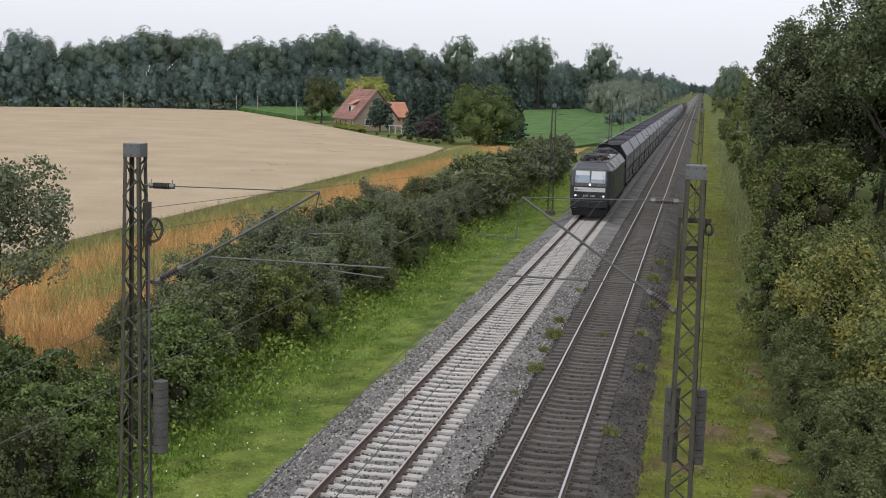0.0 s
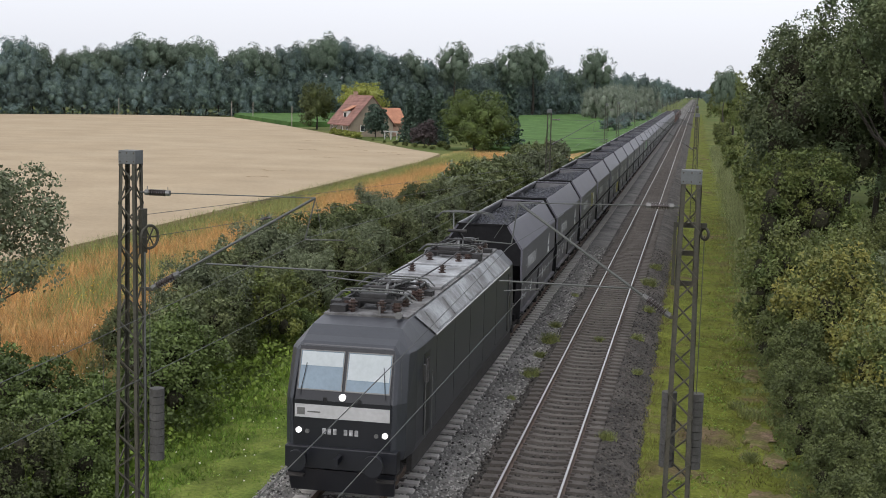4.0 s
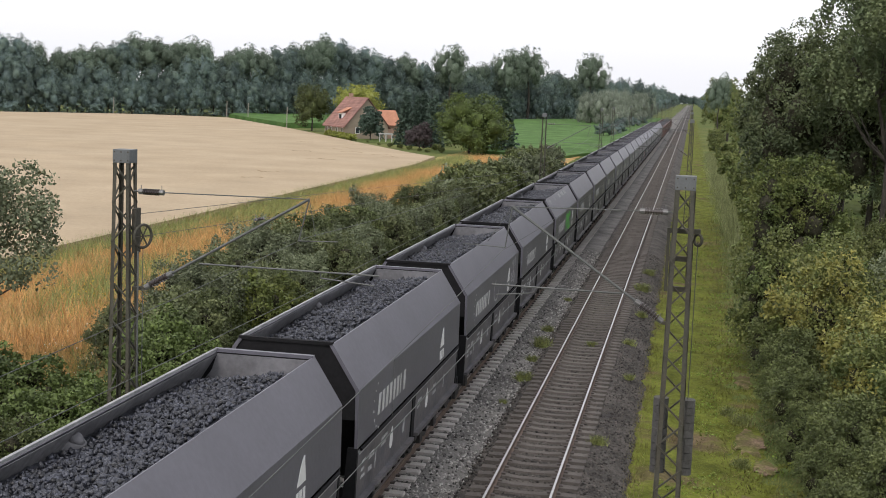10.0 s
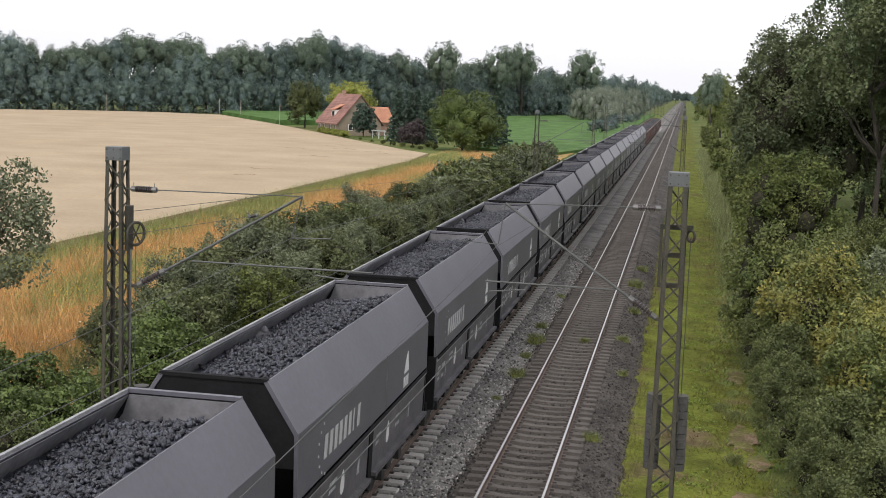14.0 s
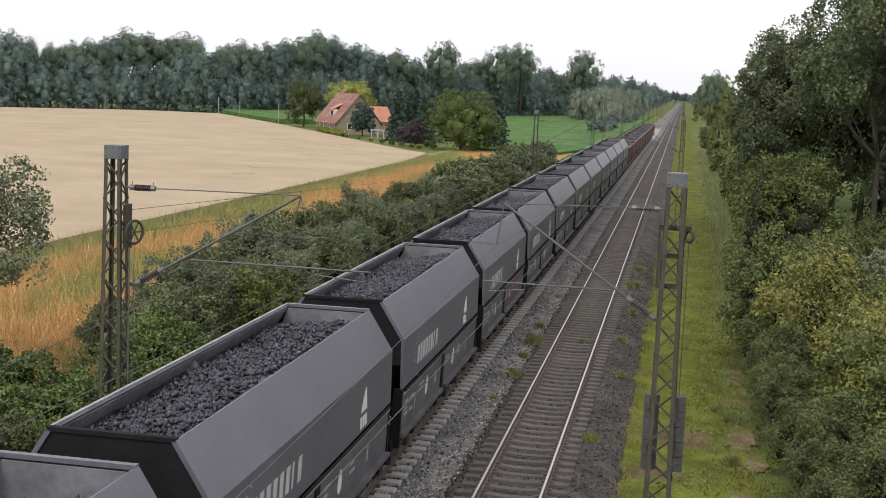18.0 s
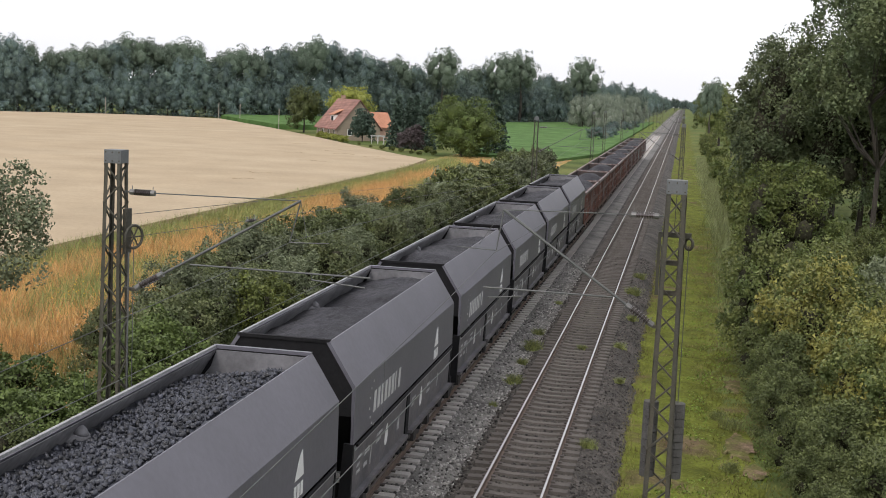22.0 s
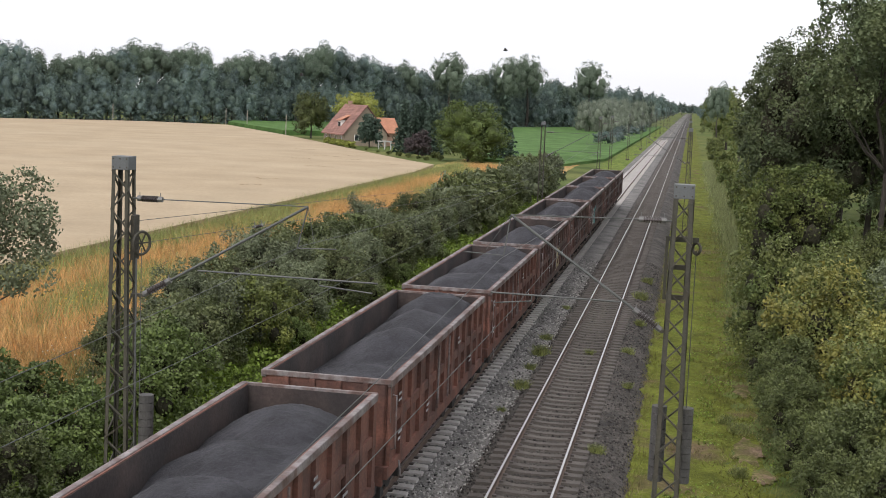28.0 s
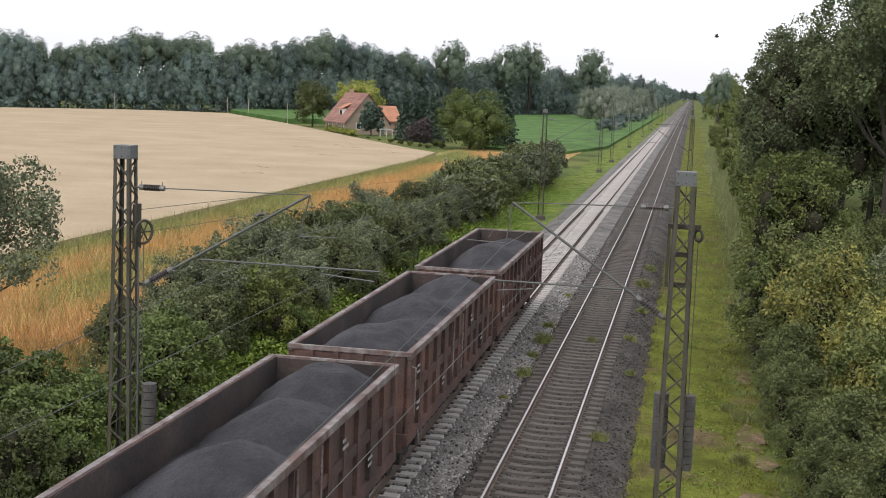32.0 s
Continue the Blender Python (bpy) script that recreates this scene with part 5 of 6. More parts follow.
for kind, x, y, s in ((2, -11.6, 34.5, 0.95), (2, -12.6, 37.5, 1.0), (4, -12.0, 45.5, 1.15), (4, -11.9, 48.5, 1.0), (2, -11.2, 47, 0.55), (0, -11.3, 58, 0.6), (2, -11.3, 66, 0.5), (2, -11.4, 77, 0.45)):
    places.append((kind, at(x, y, GZ, R.uniform(0, 360), s)))
places.append((3, at(-19.6, 37.4, GZ, 40, 0.72)))
for kind, x, y, s in ((3, -15.6, 46.5, 0.85), (0, -15.6, 50.5, 0.98), (3, -15.8, 54.5, 1.02), (0, -15.4, 58.5, 1.05), (1, -15.9, 63, 1.0), (0, -16.0, 69, 1.0), (3, -15.8, 76, 1.0)):
    places.append((kind, at(x, y, GZ, R.uniform(0, 360), s)))
# low bushes at the near end, on the margin
for kind, x, y, s in ((2, -11.6, 28.5, 0.85), (2, -13.6, 30.5, 0.95), (2, -14.9, 27.5, 1.0), (1, -11.2, 25.5, 0.7), (2, -15.8, 32, 0.9), (2, -12.0, 31.5, 0.75), (2, -10.6, 27, 0.6)):
    places.append((kind, at(x, y, GZ, R.uniform(0, 360), s)))
scatter(hedge, places)
# tall shrub at the near left with greyish leaves
t = tree("tree", "small tree with grey-green leaves on the field margin", "tree", "", 111, 7.9, 3.0, 3.0, "leaf_grey", 12000, 0.13, 0.28, 11, 0.1, low=0.0, solid=0, tuft=0.2, tufts=90, open_=0.15)
t.matrix_basis = at(-19.1, 38.2)

# right-hand bank of bushes and trees
G2 = "bushes beside the path"
bank = [
    tree("bush", "dense dark green bush beside the path", "bush", G2, 201, 4.6, 2.0, 2.0, "leaf_dark", 11500, 0.108, 0.0, 12, 0.06, far=True, solid=0.42, heart="shade_heart", tufts=64, tuft=0.24, even=0.18, spire=0.15),
    tree("bush", "yellow-green leafy bush beside the path", "bush", G2, 202, 4.8, 1.8, 1.8, "leaf_yellow", 11500, 0.108, 0.0, 11, 0.06, far=True, solid=0.42, heart="shade_heart", tufts=64, tuft=0.24, even=0.18, spire=0.3),
    tree("bush", "mid-green leafy bush beside the path", "bush", G2, 203, 5.2, 2.1, 2.1, "leaf_mid", 11500, 0.108, 0.0, 12, 0.06, far=True, solid=0.42, heart="shade_heart", tufts=64, tuft=0.24, even=0.18, spire=0.2),
    tree("bush", "mid-green bush beside the path", "bush", G2, 204, 4.8, 2.0, 2.0, "leaf_mid", 11500, 0.108, 0.0, 12, 0.06, far=True, solid=0.42, heart="shade_heart", tufts=64, tuft=0.24, even=0.18, spire=0.25),
    tree("bush", "big round mid-green bush beside the path", "bush", G2, 205, 8.2, 3.4, 3.4, "leaf_dome", 19000, 0.15, 0.0, 18, 0.09, far=True, solid=0.5, heart="shade_heart", tuft=0.16, tufts=150, even=0.18, spire=0.12),
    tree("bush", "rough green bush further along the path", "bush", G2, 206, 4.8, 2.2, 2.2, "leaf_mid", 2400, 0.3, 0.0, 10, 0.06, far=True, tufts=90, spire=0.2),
    tree("bush", "grey-olive leafy bush beside the path", "bush", G2, 207, 4.9, 2.0, 2.0, "leaf_grey", 11500, 0.108, 0.0, 12, 0.06, far=True, solid=0.42, heart="shade_heart", tufts=64, tuft=0.24, even=0.18, spire=0.3),
]
places = []
for kind, x, y, s in ((0, 7.3, 25.5, 0.7), (0, 9.0, 27, 0.9), (0, 7.2, 28.6, 0.62), (0, 8.4, 30.2, 0.78), (0, 7.3, 31.8, 0.6), (0, 8.0, 33.4, 0.85), (1, 9.6, 36.8, 1.0), (3, 10.2, 33, 1.0), (0, 7.2, 35.2, 0.66), (3, 9.2, 36.5, 0.9), (0, 7.1, 38.6, 0.72), (1, 9.5, 39.5, 1.02), (3, 11.2, 39, 1.1), (0, 7.0, 41.5, 0.66), (3, 10.2, 42.5, 0.85), (1, 8.3, 45.2, 1.15), (0, 7.2, 43.2, 0.85), (0, 7.0, 46.6, 0.95), (3, 10.2, 46, 1.0), (2, 7.1, 50, 1.12), (0, 9.3, 50, 1.0), (0, 6.9, 53, 0.85), (3, 9.6, 54, 1.15), (2, 9.4, 56, 0.8), (4, 9.0, 68, 1.0), (0, 9.0, 74, 0.72), (6, 11.5, 47.5, 1.15), (6, 13.2, 52, 1.2), (2, 11.5, 60, 1.0), (3, 14.5, 58, 1.3), (2, 17, 66, 1.5), (0, 9.6, 79, 0.85), (2, 10.0, 86, 1.0), (2, 18.5, 92, 1.6), (0, 14.5, 70, 1.3)):
    places.append((kind, at(x, y, GZ, R.uniform(0, 360), s * (0.8 if kind == 0 else 1.0))))
for y in range(86, 330, 9):
    places.append((5, at(9.2 + R.uniform(-0.4, 1.0), y + R.uniform(-2, 2), GZ, R.uniform(0, 360), R.uniform(0.5, 0.9))))
scatter(bank, places)
G3 = "trees beside the line"
tall = [
    tree("tree", "tall dark broadleaf tree beside the path", "tree", G3, 211, 20.0, 4.6, 4.6, "leaf_deep", 30000, 0.2, 0.3, 16, 0.21, far=True, low=0.0, solid=0, tuft=0.15, tufts=150, open_=0.3, limbs=14),
    tree("tree", "green broadleaf tree beside the path", "tree", G3, 212, 14.0, 4.0, 4.0, "leaf_deep", 26000, 0.17, 0.06, 18, 0.2, far=True, low=0.1, solid=0.45, heart="shade_heart", tuft=0.16, tufts=150, even=0.18, open_=0.1),
    tree("tree", "green tree further along the path", "tree", G3, 213, 15.0, 4.8, 4.8, "leaf_mid", 6500, 0.36, 0.05, 16, far=True, tuft=0.14, tufts=160),
]
places = []
for kind, x, y, s in ((1, 11.2, 86, 1.2), (0, 14.2, 76, 1.05), (1, 15.0, 84, 1.24), (0, 18.8, 82, 1.1), (1, 11.6, 97, 0.9), (0, 17.6, 96, 0.95), (0, 18.6, 70, 0.95), (1, 12.4, 110, 1.32), (2, 14.5, 118, 1.0), (2, 13.4, 128, 0.85), (2, 13.2, 148, 0.75), (2, 13.6, 170, 0.75), (2, 13.6, 198, 0.7), (2, 13.8, 232, 0.75), (2, 13.6, 270, 0.8), (2, 18, 136, 1.1), (2, 20, 160, 1.1), (2, 19, 200, 1.0), (2, 23.5, 84, 1.1), (2, 27, 94, 1.2), (2, 21, 106, 1.2), (2, 26, 112, 1.3), (2, 18, 128, 1.0), (2, 13, 345, 1.05), (2, 12.0, 425, 1.25), (2, 15, 450, 1.3), (2, 14, 500, 1.3), (2, 15, 560, 1.3)):
    places.append((kind, at(x, y, GZ, R.uniform(0, 360), s)))
scatter(tall, places)

# woods at the far edge of the fields
G4 = "trees of the far wood"
wood = [
    tree("tree", "broad dark green tree of the wood beyond the fields", "tree", G4, 301, 24, 8.2, 8.2, "leaf_far_haze", 5000, 0.42, 0.34, 15, far=True, low=0.1, tuft=0.15, tufts=130, limbs=0, even=0.45),
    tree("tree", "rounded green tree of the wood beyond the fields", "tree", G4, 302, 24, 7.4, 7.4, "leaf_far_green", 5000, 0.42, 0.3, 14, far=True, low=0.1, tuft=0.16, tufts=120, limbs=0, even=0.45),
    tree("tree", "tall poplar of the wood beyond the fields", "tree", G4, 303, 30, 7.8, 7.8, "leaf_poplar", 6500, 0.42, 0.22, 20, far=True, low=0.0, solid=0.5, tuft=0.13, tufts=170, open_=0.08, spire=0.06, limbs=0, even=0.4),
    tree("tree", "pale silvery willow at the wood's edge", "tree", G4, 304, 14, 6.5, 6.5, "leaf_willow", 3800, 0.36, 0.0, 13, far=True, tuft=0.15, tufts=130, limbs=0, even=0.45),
    tree("bush", "low bush at the wood's edge", "bush", G4, 305, 5, 3.6, 3.6, "leaf_far_haze", 1200, 0.35, 0.0, 9, far=True, tufts=60, limbs=0, even=0.45),
    tree("tree", "lower leafy tree at the wood's edge", "tree", G4, 306, 14, 5.4, 5.4, "leaf_far_haze", 3600, 0.4, 0.0, 14, far=True, low=0.1, tuft=0.15, tufts=110, limbs=0, even=0.45),
]
places = []
EDGE = [(-330, 256), (-192, 300), (-172, 318), (-152, 347), (-128, 372), (-100, 430), (-68, 495), (-40, 570), (-22, 680)]


def along(edge, step, back, rr):
    out = []
    for (x0, y0), (x1, y1) in zip(edge, edge[1:]):
        d = math.hypot(x1 - x0, y1 - y0)
        nx, ny = -(y1 - y0) / d, (x1 - x0) / d
        q = rr.uniform(0, step)
        while q < d:
            b = back + rr.uniform(-2, 2)
            out.append((x0 + (x1 - x0) * q / d + nx * b, y0 + (y1 - y0) * q / d + ny * b))
            q += step * rr.uniform(0.8, 1.2)
    return out


# the skyline: place and height of the tallest trees
SKYLINE = [(-215, 308, 19), (-200, 314, 19), (-188, 322, 18.0), (-181, 328, 20.8), (-177, 333, 18.9), (-173, 339, 17.6), (-169, 345, 18.7), (-165, 350, 19.6), (-162, 355, 20.9), (-158, 360, 23.2), (-153, 365, 22.3), (-148, 370, 23.0), (-144, 374, 22.0), (-139, 379, 19.3), (-134, 384, 21.9), (-130, 391, 20.7), (-126, 399, 22.2), (-123, 406, 23.3), (-119, 414, 26.7), (-116, 420, 25.6), (-112, 428, 23.6), (-108, 436, 23.7), (-103, 445, 21.0)]
SKYLINE += [(-98, 455, 22.7), (-94, 463, 19.3), (-86, 478, 19.0), (-79, 493, 21.2), (-75, 500, 20.9), (-66, 522, 21.0), (-54, 551, 19.9), (-49, 564, 17.7), (-42, 590, 19.0)]
for x, y, h in SKYLINE:
    places.append((R.choice([0, 1, 1]), at(x, y, GZ, R.uniform(0, 360), h / 24 * R.uniform(0.85, 1.05), h / 24 * 1.08)))
for step, back, hs in ((6.5, 3, (0.7, 0.95)), (7.5, 9, (1.1, 1.4))):
    for x, y in along(EDGE, step, back, R):
        if x > -235:
            q = R.uniform(*hs) * min(1.12, max(0.95, y / 380))
            places.append((5, at(x, y, GZ, R.uniform(0, 360), q, q)))
for x, y in along(EDGE, 14, -1.0, R):
    if x > -235:
        places.append((4, at(x, y, GZ - 0.3, R.uniform(0, 360), R.uniform(0.45, 0.85))))
for x, y, s, sz in ((-83.5, 462.5, 0.95, 0.99), (-67.5, 497, 0.92, 1.0), (-61, 512, 1.0, 1.06), (-40.8, 571, 1.12, 1.07)):
    places.append((2, at(x, y, GZ, R.uniform(0, 360), s, sz)))
for x, y, s in ((-33, 478, 1.1), (-27, 470, 1.15), (-24, 500, 1.05), (-20, 540, 1.15), (-20, 440, 0.8), (-22, 465, 0.95), (-19, 590, 1.2), (-18, 650, 1.25), (-22, 380, 0.4), (-17, 350, 0.35), (-30, 510, 1.2), (-26, 560, 1.25), (-19, 500, 0.95), (-36, 500, 1.1)):
    places.append((3, at(x, y, GZ - 2.6, R.uniform(0, 360), s * 0.74, s * 1.1)))
for k in range(15):
    q = 640 * 1.09 ** k
    places.append((5, at(-19 - R.uniform(0, 4), q, GZ, R.uniform(0, 360), R.uniform(1.25, 1.5), R.uniform(1.3, 1.6))))
    places.append((5, at(17 + R.uniform(0, 4), q, GZ, R.uniform(0, 360), R.uniform(1.2, 1.5), R.uniform(1.1, 1.4))))
places.append((1, at(10.2, 330, GZ, 0, 0.44, 0.76)))
for k in range(13):
    q = 330 + k * 26
    places.append((4, at(-15.5 - R.uniform(0, 4), q, GZ, R.uniform(0, 360), R.uniform(0.5, 0.9))))
for x in range(-120, 121, 9):
    places.append((5, at(x, 2250 + R.uniform(-20, 20), GZ, R.uniform(0, 360), 1.6, R.uniform(1.3, 1.7))))
scatter(wood, places)
# thick undergrowth under the wood's edge
ur = np.random.default_rng(52)
spots = np.array([q for back in (0.5, 3, 6, 9, 13, 17) for q in along(EDGE, 2.2, back, R) if q[0] > -235])
tall_ = ur.uniform(2.2, 5.2, len(spots))
per = 16
pts = np.repeat(np.hstack([spots, np.full((len(spots), 1), GZ)]), per, 0) + np.hstack([ur.normal(0, 1.0, (len(spots) * per, 2)), (np.repeat(tall_, per) * ur.uniform(0.0, 1.0, len(spots) * per))[:, None]])
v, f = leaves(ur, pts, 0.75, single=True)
tagged(new("undergrowth", fast_mesh("undergrowth", v, f, M["leaf_far_haze"])), "dense dark undergrowth along the edge of the wood", "undergrowth", "", "stuff")

# trees round the house
t = tree("tree", "full round green walnut tree at the field corner", "tree", "", 401, 11.3, 6.4, 6.4, "leaf_bright", 11000, 0.3, 0.0, 14, far=True, even=0.45, low=0.05, tuft=0.12, tufts=240)
t.matrix_basis = at(-32.3, 210, GZ - 1.3, 0, 1.08)
t = tree("tree", "yellow-green tree behind the house", "tree", "", 402, 12.3, 6.2, 5.4, "leaf_lime", 5000, 0.36, 0.1, 12, far=True, even=0.45)
t.matrix_basis = at(-70.5, 282)
t = tree("tree", "dark tree at the end of the house", "tree", "", 403, 11.5, 4.6, 4.6, "leaf_dark", 5000, 0.36, 0.0, 12, far=True, even=0.45, spire=0.2)
t.matrix_basis = at(-81.5, 283)
t = tree("tree", "dark shrub beside the gable", "tree", "", 404, 7.0, 2.6, 2.6, "leaf_spruce", 3000, 0.42, 0.0, 10)
t.matrix_basis = at(-58.6, 247)
t = tree("tree", "dark purple-leaved tree in the garden", "tree", "", 405, 5.0, 2.6, 2.6, "leaf_purple", 3000, 0.3, 0.0, 10)
t.matrix_basis = at(-42.5, 218)
a = spruce(411, 10.0, 3.0, "leaf_spruce", 4500, 0.5)
a.matrix_basis = at(-48.6, 234)
copy_thing(a, at(-45.6, 230, GZ, 70, 0.95))
copy_thing(a, at(-46.5, 240, GZ, 150, 1.0))
copy_thing(a, at(-28.5, 222, GZ, 210, 1.15))
copy_thing(a, at(-42.5, 228, GZ, 30, 0.9))
copy_thing(a, at(-43.5, 236, GZ, 290, 0.95))
shrub = tree("bush", "clipped green garden bush by the wheat", "bush", "garden bushes", 421, 2.6, 1.8, 1.8, "leaf_mid", 1500, 0.35, 0.0, 9, 0.05, far=True)
shrub.matrix_basis = at(-62.5, 245, GZ, 0, 0.4)
for x, y, s in ((-60, 241, 0.4), (-56, 234.5, 0.5), (-52, 227.5, 0.5), (-48.5, 221.5, 0.8), (-46, 218, 0.8), (-43.5, 214.5, 0.8), (-41, 211, 0.6), (-39, 208, 0.7), (-69, 257, 0.35), (-67, 253, 0.4), (-39, 216, 1.3), (-37, 210, 0.9)):
    copy_thing(shrub, at(x, y, GZ, R.uniform(0, 360), s))

# grasses
def off_bare(xy):
    keep = np.ones(len(xy), bool)
    for x, y, a, b in BARE:
        keep &= ((xy[:, 0] - x) / a) ** 2 + ((xy[:, 1] - y) / b) ** 2 > 0.75
    return xy[keep]


v, f = blades(rng, np.stack([rng.uniform(-10.9, -6.75, 52000), 22 + 110 * rng.uniform(0, 1, 52000) ** 1.6], 1), GZ + 0.05, 0.16, 0.018, 0.6)
tagged(new("verge_grass", fast_mesh("verge_grass", v, f, M["grass_blade"])), "bright green grass blades of the verge", "grass", "", "stuff")
v, f = blades(rng, off_bare(np.stack([rng.uniform(2.5, 7.0, 30000), 22 + 90 * rng.uniform(0, 1, 30000) ** 1.6], 1)), GZ + 0.06, 0.1, 0.018, 0.7)
tagged(new("path_tufts", fast_mesh("path_tufts", v, f, M["grass_path"])), "short trodden grass of the path", "grass", "", "stuff")
n = 120000
y = 26 + 170 * rng.uniform(0, 1, n) ** 1.35
x = rng.uniform(-31.9, -16.3, n)
edge = x + 0.5 * np.sin(y * 0.3) + rng.normal(0, 0.7, n)
dry = (edge > -28.9) & (edge < -17.4) & (np.sin(x * 0.5 + y * 0.07) + np.sin(y * 0.16 + 2) + rng.normal(0, 0.4, n) > np.where(y < 62, -1.5, -0.9))
for nm, sel, material, h, lab in (("dry_grass", dry, "grass_dry", 0.75, "rust-brown dry grass on the field margin"), ("rough_grass", ~dry, "grass_olive", 0.8, "rough green grass on the field margin")):
    v, f = blades(rng, np.stack([x[sel], y[sel]], 1), GZ + 0.05, h, 0.016, 0.42)
    tagged(new(nm, fast_mesh(nm, v, f, M[material])), lab, "grass", "", "stuff")
v, f = blades(rng, np.stack([2.25 + np.abs(rng.normal(0, 0.35, 9000)) - 0.25 * np.abs(rng.normal(0, 1, 9000)), 22 + 70 * rng.uniform(0, 1, 9000) ** 1.5], 1), GZ + 0.12, 0.22, 0.018, 0.5)
tagged(new("ballast_edge_grass", fast_mesh("ballast_edge_grass", v, f, M["grass_path"])), "ragged grass at the edge of the ballast", "grass", "", "stuff")
n = 7000
y = 58 + 190 * rng.uniform(0, 1, n) ** 1.3
v, f = blades(rng, np.stack([7.3 + rng.normal(0, 0.55, n), y], 1), GZ + 0.05, 0.85, 0.028, 0.35)
tagged(new("tall_grass", fast_mesh("tall_grass", v, f, M["grass_pale"])), "tall pale grass between the path and the bushes", "grass", "", "stuff")
# broad-leaved herbs in drifts on the verge and beside the path
for nm, cnt, xa, xb, lab in (("verge_herbs", 9000, -11.0, -6.9, "drifts of broad-leaved herbs in the verge"), ("path_herbs", 7000, 3.0, 7.2, "drifts of low herbs beside the path")):
    k = cnt // 30
    c = np.stack([rng.uniform(xa, xb, k), 23 + 75 * rng.uniform(0, 1, k) ** 1.5], 1)
    xy = np.repeat(c, 30, 0) + rng.normal(0, 0.22, (k * 30, 2))
    xy = off_bare(xy)
    v, f = leaves(rng, np.hstack([xy, GZ + 0.1 + 0.12 * rng.uniform(0, 1, (len(xy), 1))]), 0.075, up=0.8)
    tagged(new(nm, fast_mesh(nm, v, f, M["herb"])), lab, "herbs", "", "stuff")
# herbs at the foot of the hedge, weeds between the tracks, small flowers
n = 26000
y = 24 + 120 * rng.uniform(0, 1, n) ** 1.5
x = -12.6 + np.abs(rng.normal(0, 1.3, n))
pts = np.stack([x, y, GZ + 0.1 + rng.uniform(0, 0.75, n) * np.clip((-9.6 - x) / 2, 0.1, 1)], 1)
v, f = leaves(rng, pts, 0.16)
tagged(new("hedge_foot_herbs", fast_mesh("hedge_foot_herbs", v, f, M["herb"])), "low green herbs at the foot of the hedge", "herbs", "", "stuff")
tuft_r = np.random.default_rng(77)
first_tuft = None
for x, y, s in ((-1.65, 48.4, 0.85), (-1.8, 51.8, 0.7), (-1.7, 45.7, 0.6), (-1.6, 42.4, 0.85), (1.45, 35.0, 0.7), (1.55, 64.6, 1.1), (0.2, 49.1, 0.6), (1.6, 50.1, 0.7), (1.8, 57, 0.7), (1.7, 71, 0.9), (-1.75, 60, 0.5), (-1.8, 39, 0.4), (1.9, 44, 0.5), (5.2, 42, 0.8), (5.6, 41, 0.9), (5.4, 36, 0.7)):
    if first_tuft is None:
        first_tuft = thing("weed_tuft", "ragged green weed growing in the ballast", "weed", "weeds in the ballast")
        q = tuft_r.normal(0, 0.16, (420, 2))
        v, f = blades(tuft_r, q, 0.0, 0.4, 0.016, 0.45)
        part("stalk_clump", fast_mesh("stalk_clump", v, f, M["grass_olive"]), M["grass_olive"], first_tuft)
        q = np.hstack([tuft_r.normal(0, 0.19, (260, 2)), tuft_r.uniform(0.05, 0.42, (260, 1))])
        v, f = leaves(tuft_r, q, 0.075)
        part("foliage", fast_mesh("foliage", v, f, M["leaf_hedge"]), M["leaf_hedge"], first_tuft)
        first_tuft.matrix_basis = at(x, y, -0.3, 0, s)
    else:
        copy_thing(first_tuft, at(x, y, GZ + 0.05 if x > 3 else -0.3 if abs(x) < 1.6 else -0.33, R.uniform(0, 360), s))
for nm, material, cnt, xa, xb, ya, yb, z in (("white_flowers", "flower_white", 130, -10.6, -7.2, 26, 90, 0.22), ("margin_flowers", "flower_white", 220, -19, -13, 27, 46, 0.75), ("yellow_flowers", "flower_yellow", 60, -23, -20.5, 50, 56, 0.95)):
    pts = np.stack([rng.uniform(xa, xb, cnt), rng.uniform(ya, yb, cnt), GZ + z * rng.uniform(0.7, 1.3, cnt)], 1)
    v, f = stones(rng, pts, 0.028)
    tagged(new(nm, fast_mesh(nm, v, f, M[material])), "small " + ("yellow" if "yellow" in nm else "white") + " flower heads in the grass", "flowers", "", "stuff")

# ---- overhead line ----
CW, MW = 5.28, 6.3  # contact and carrying wire


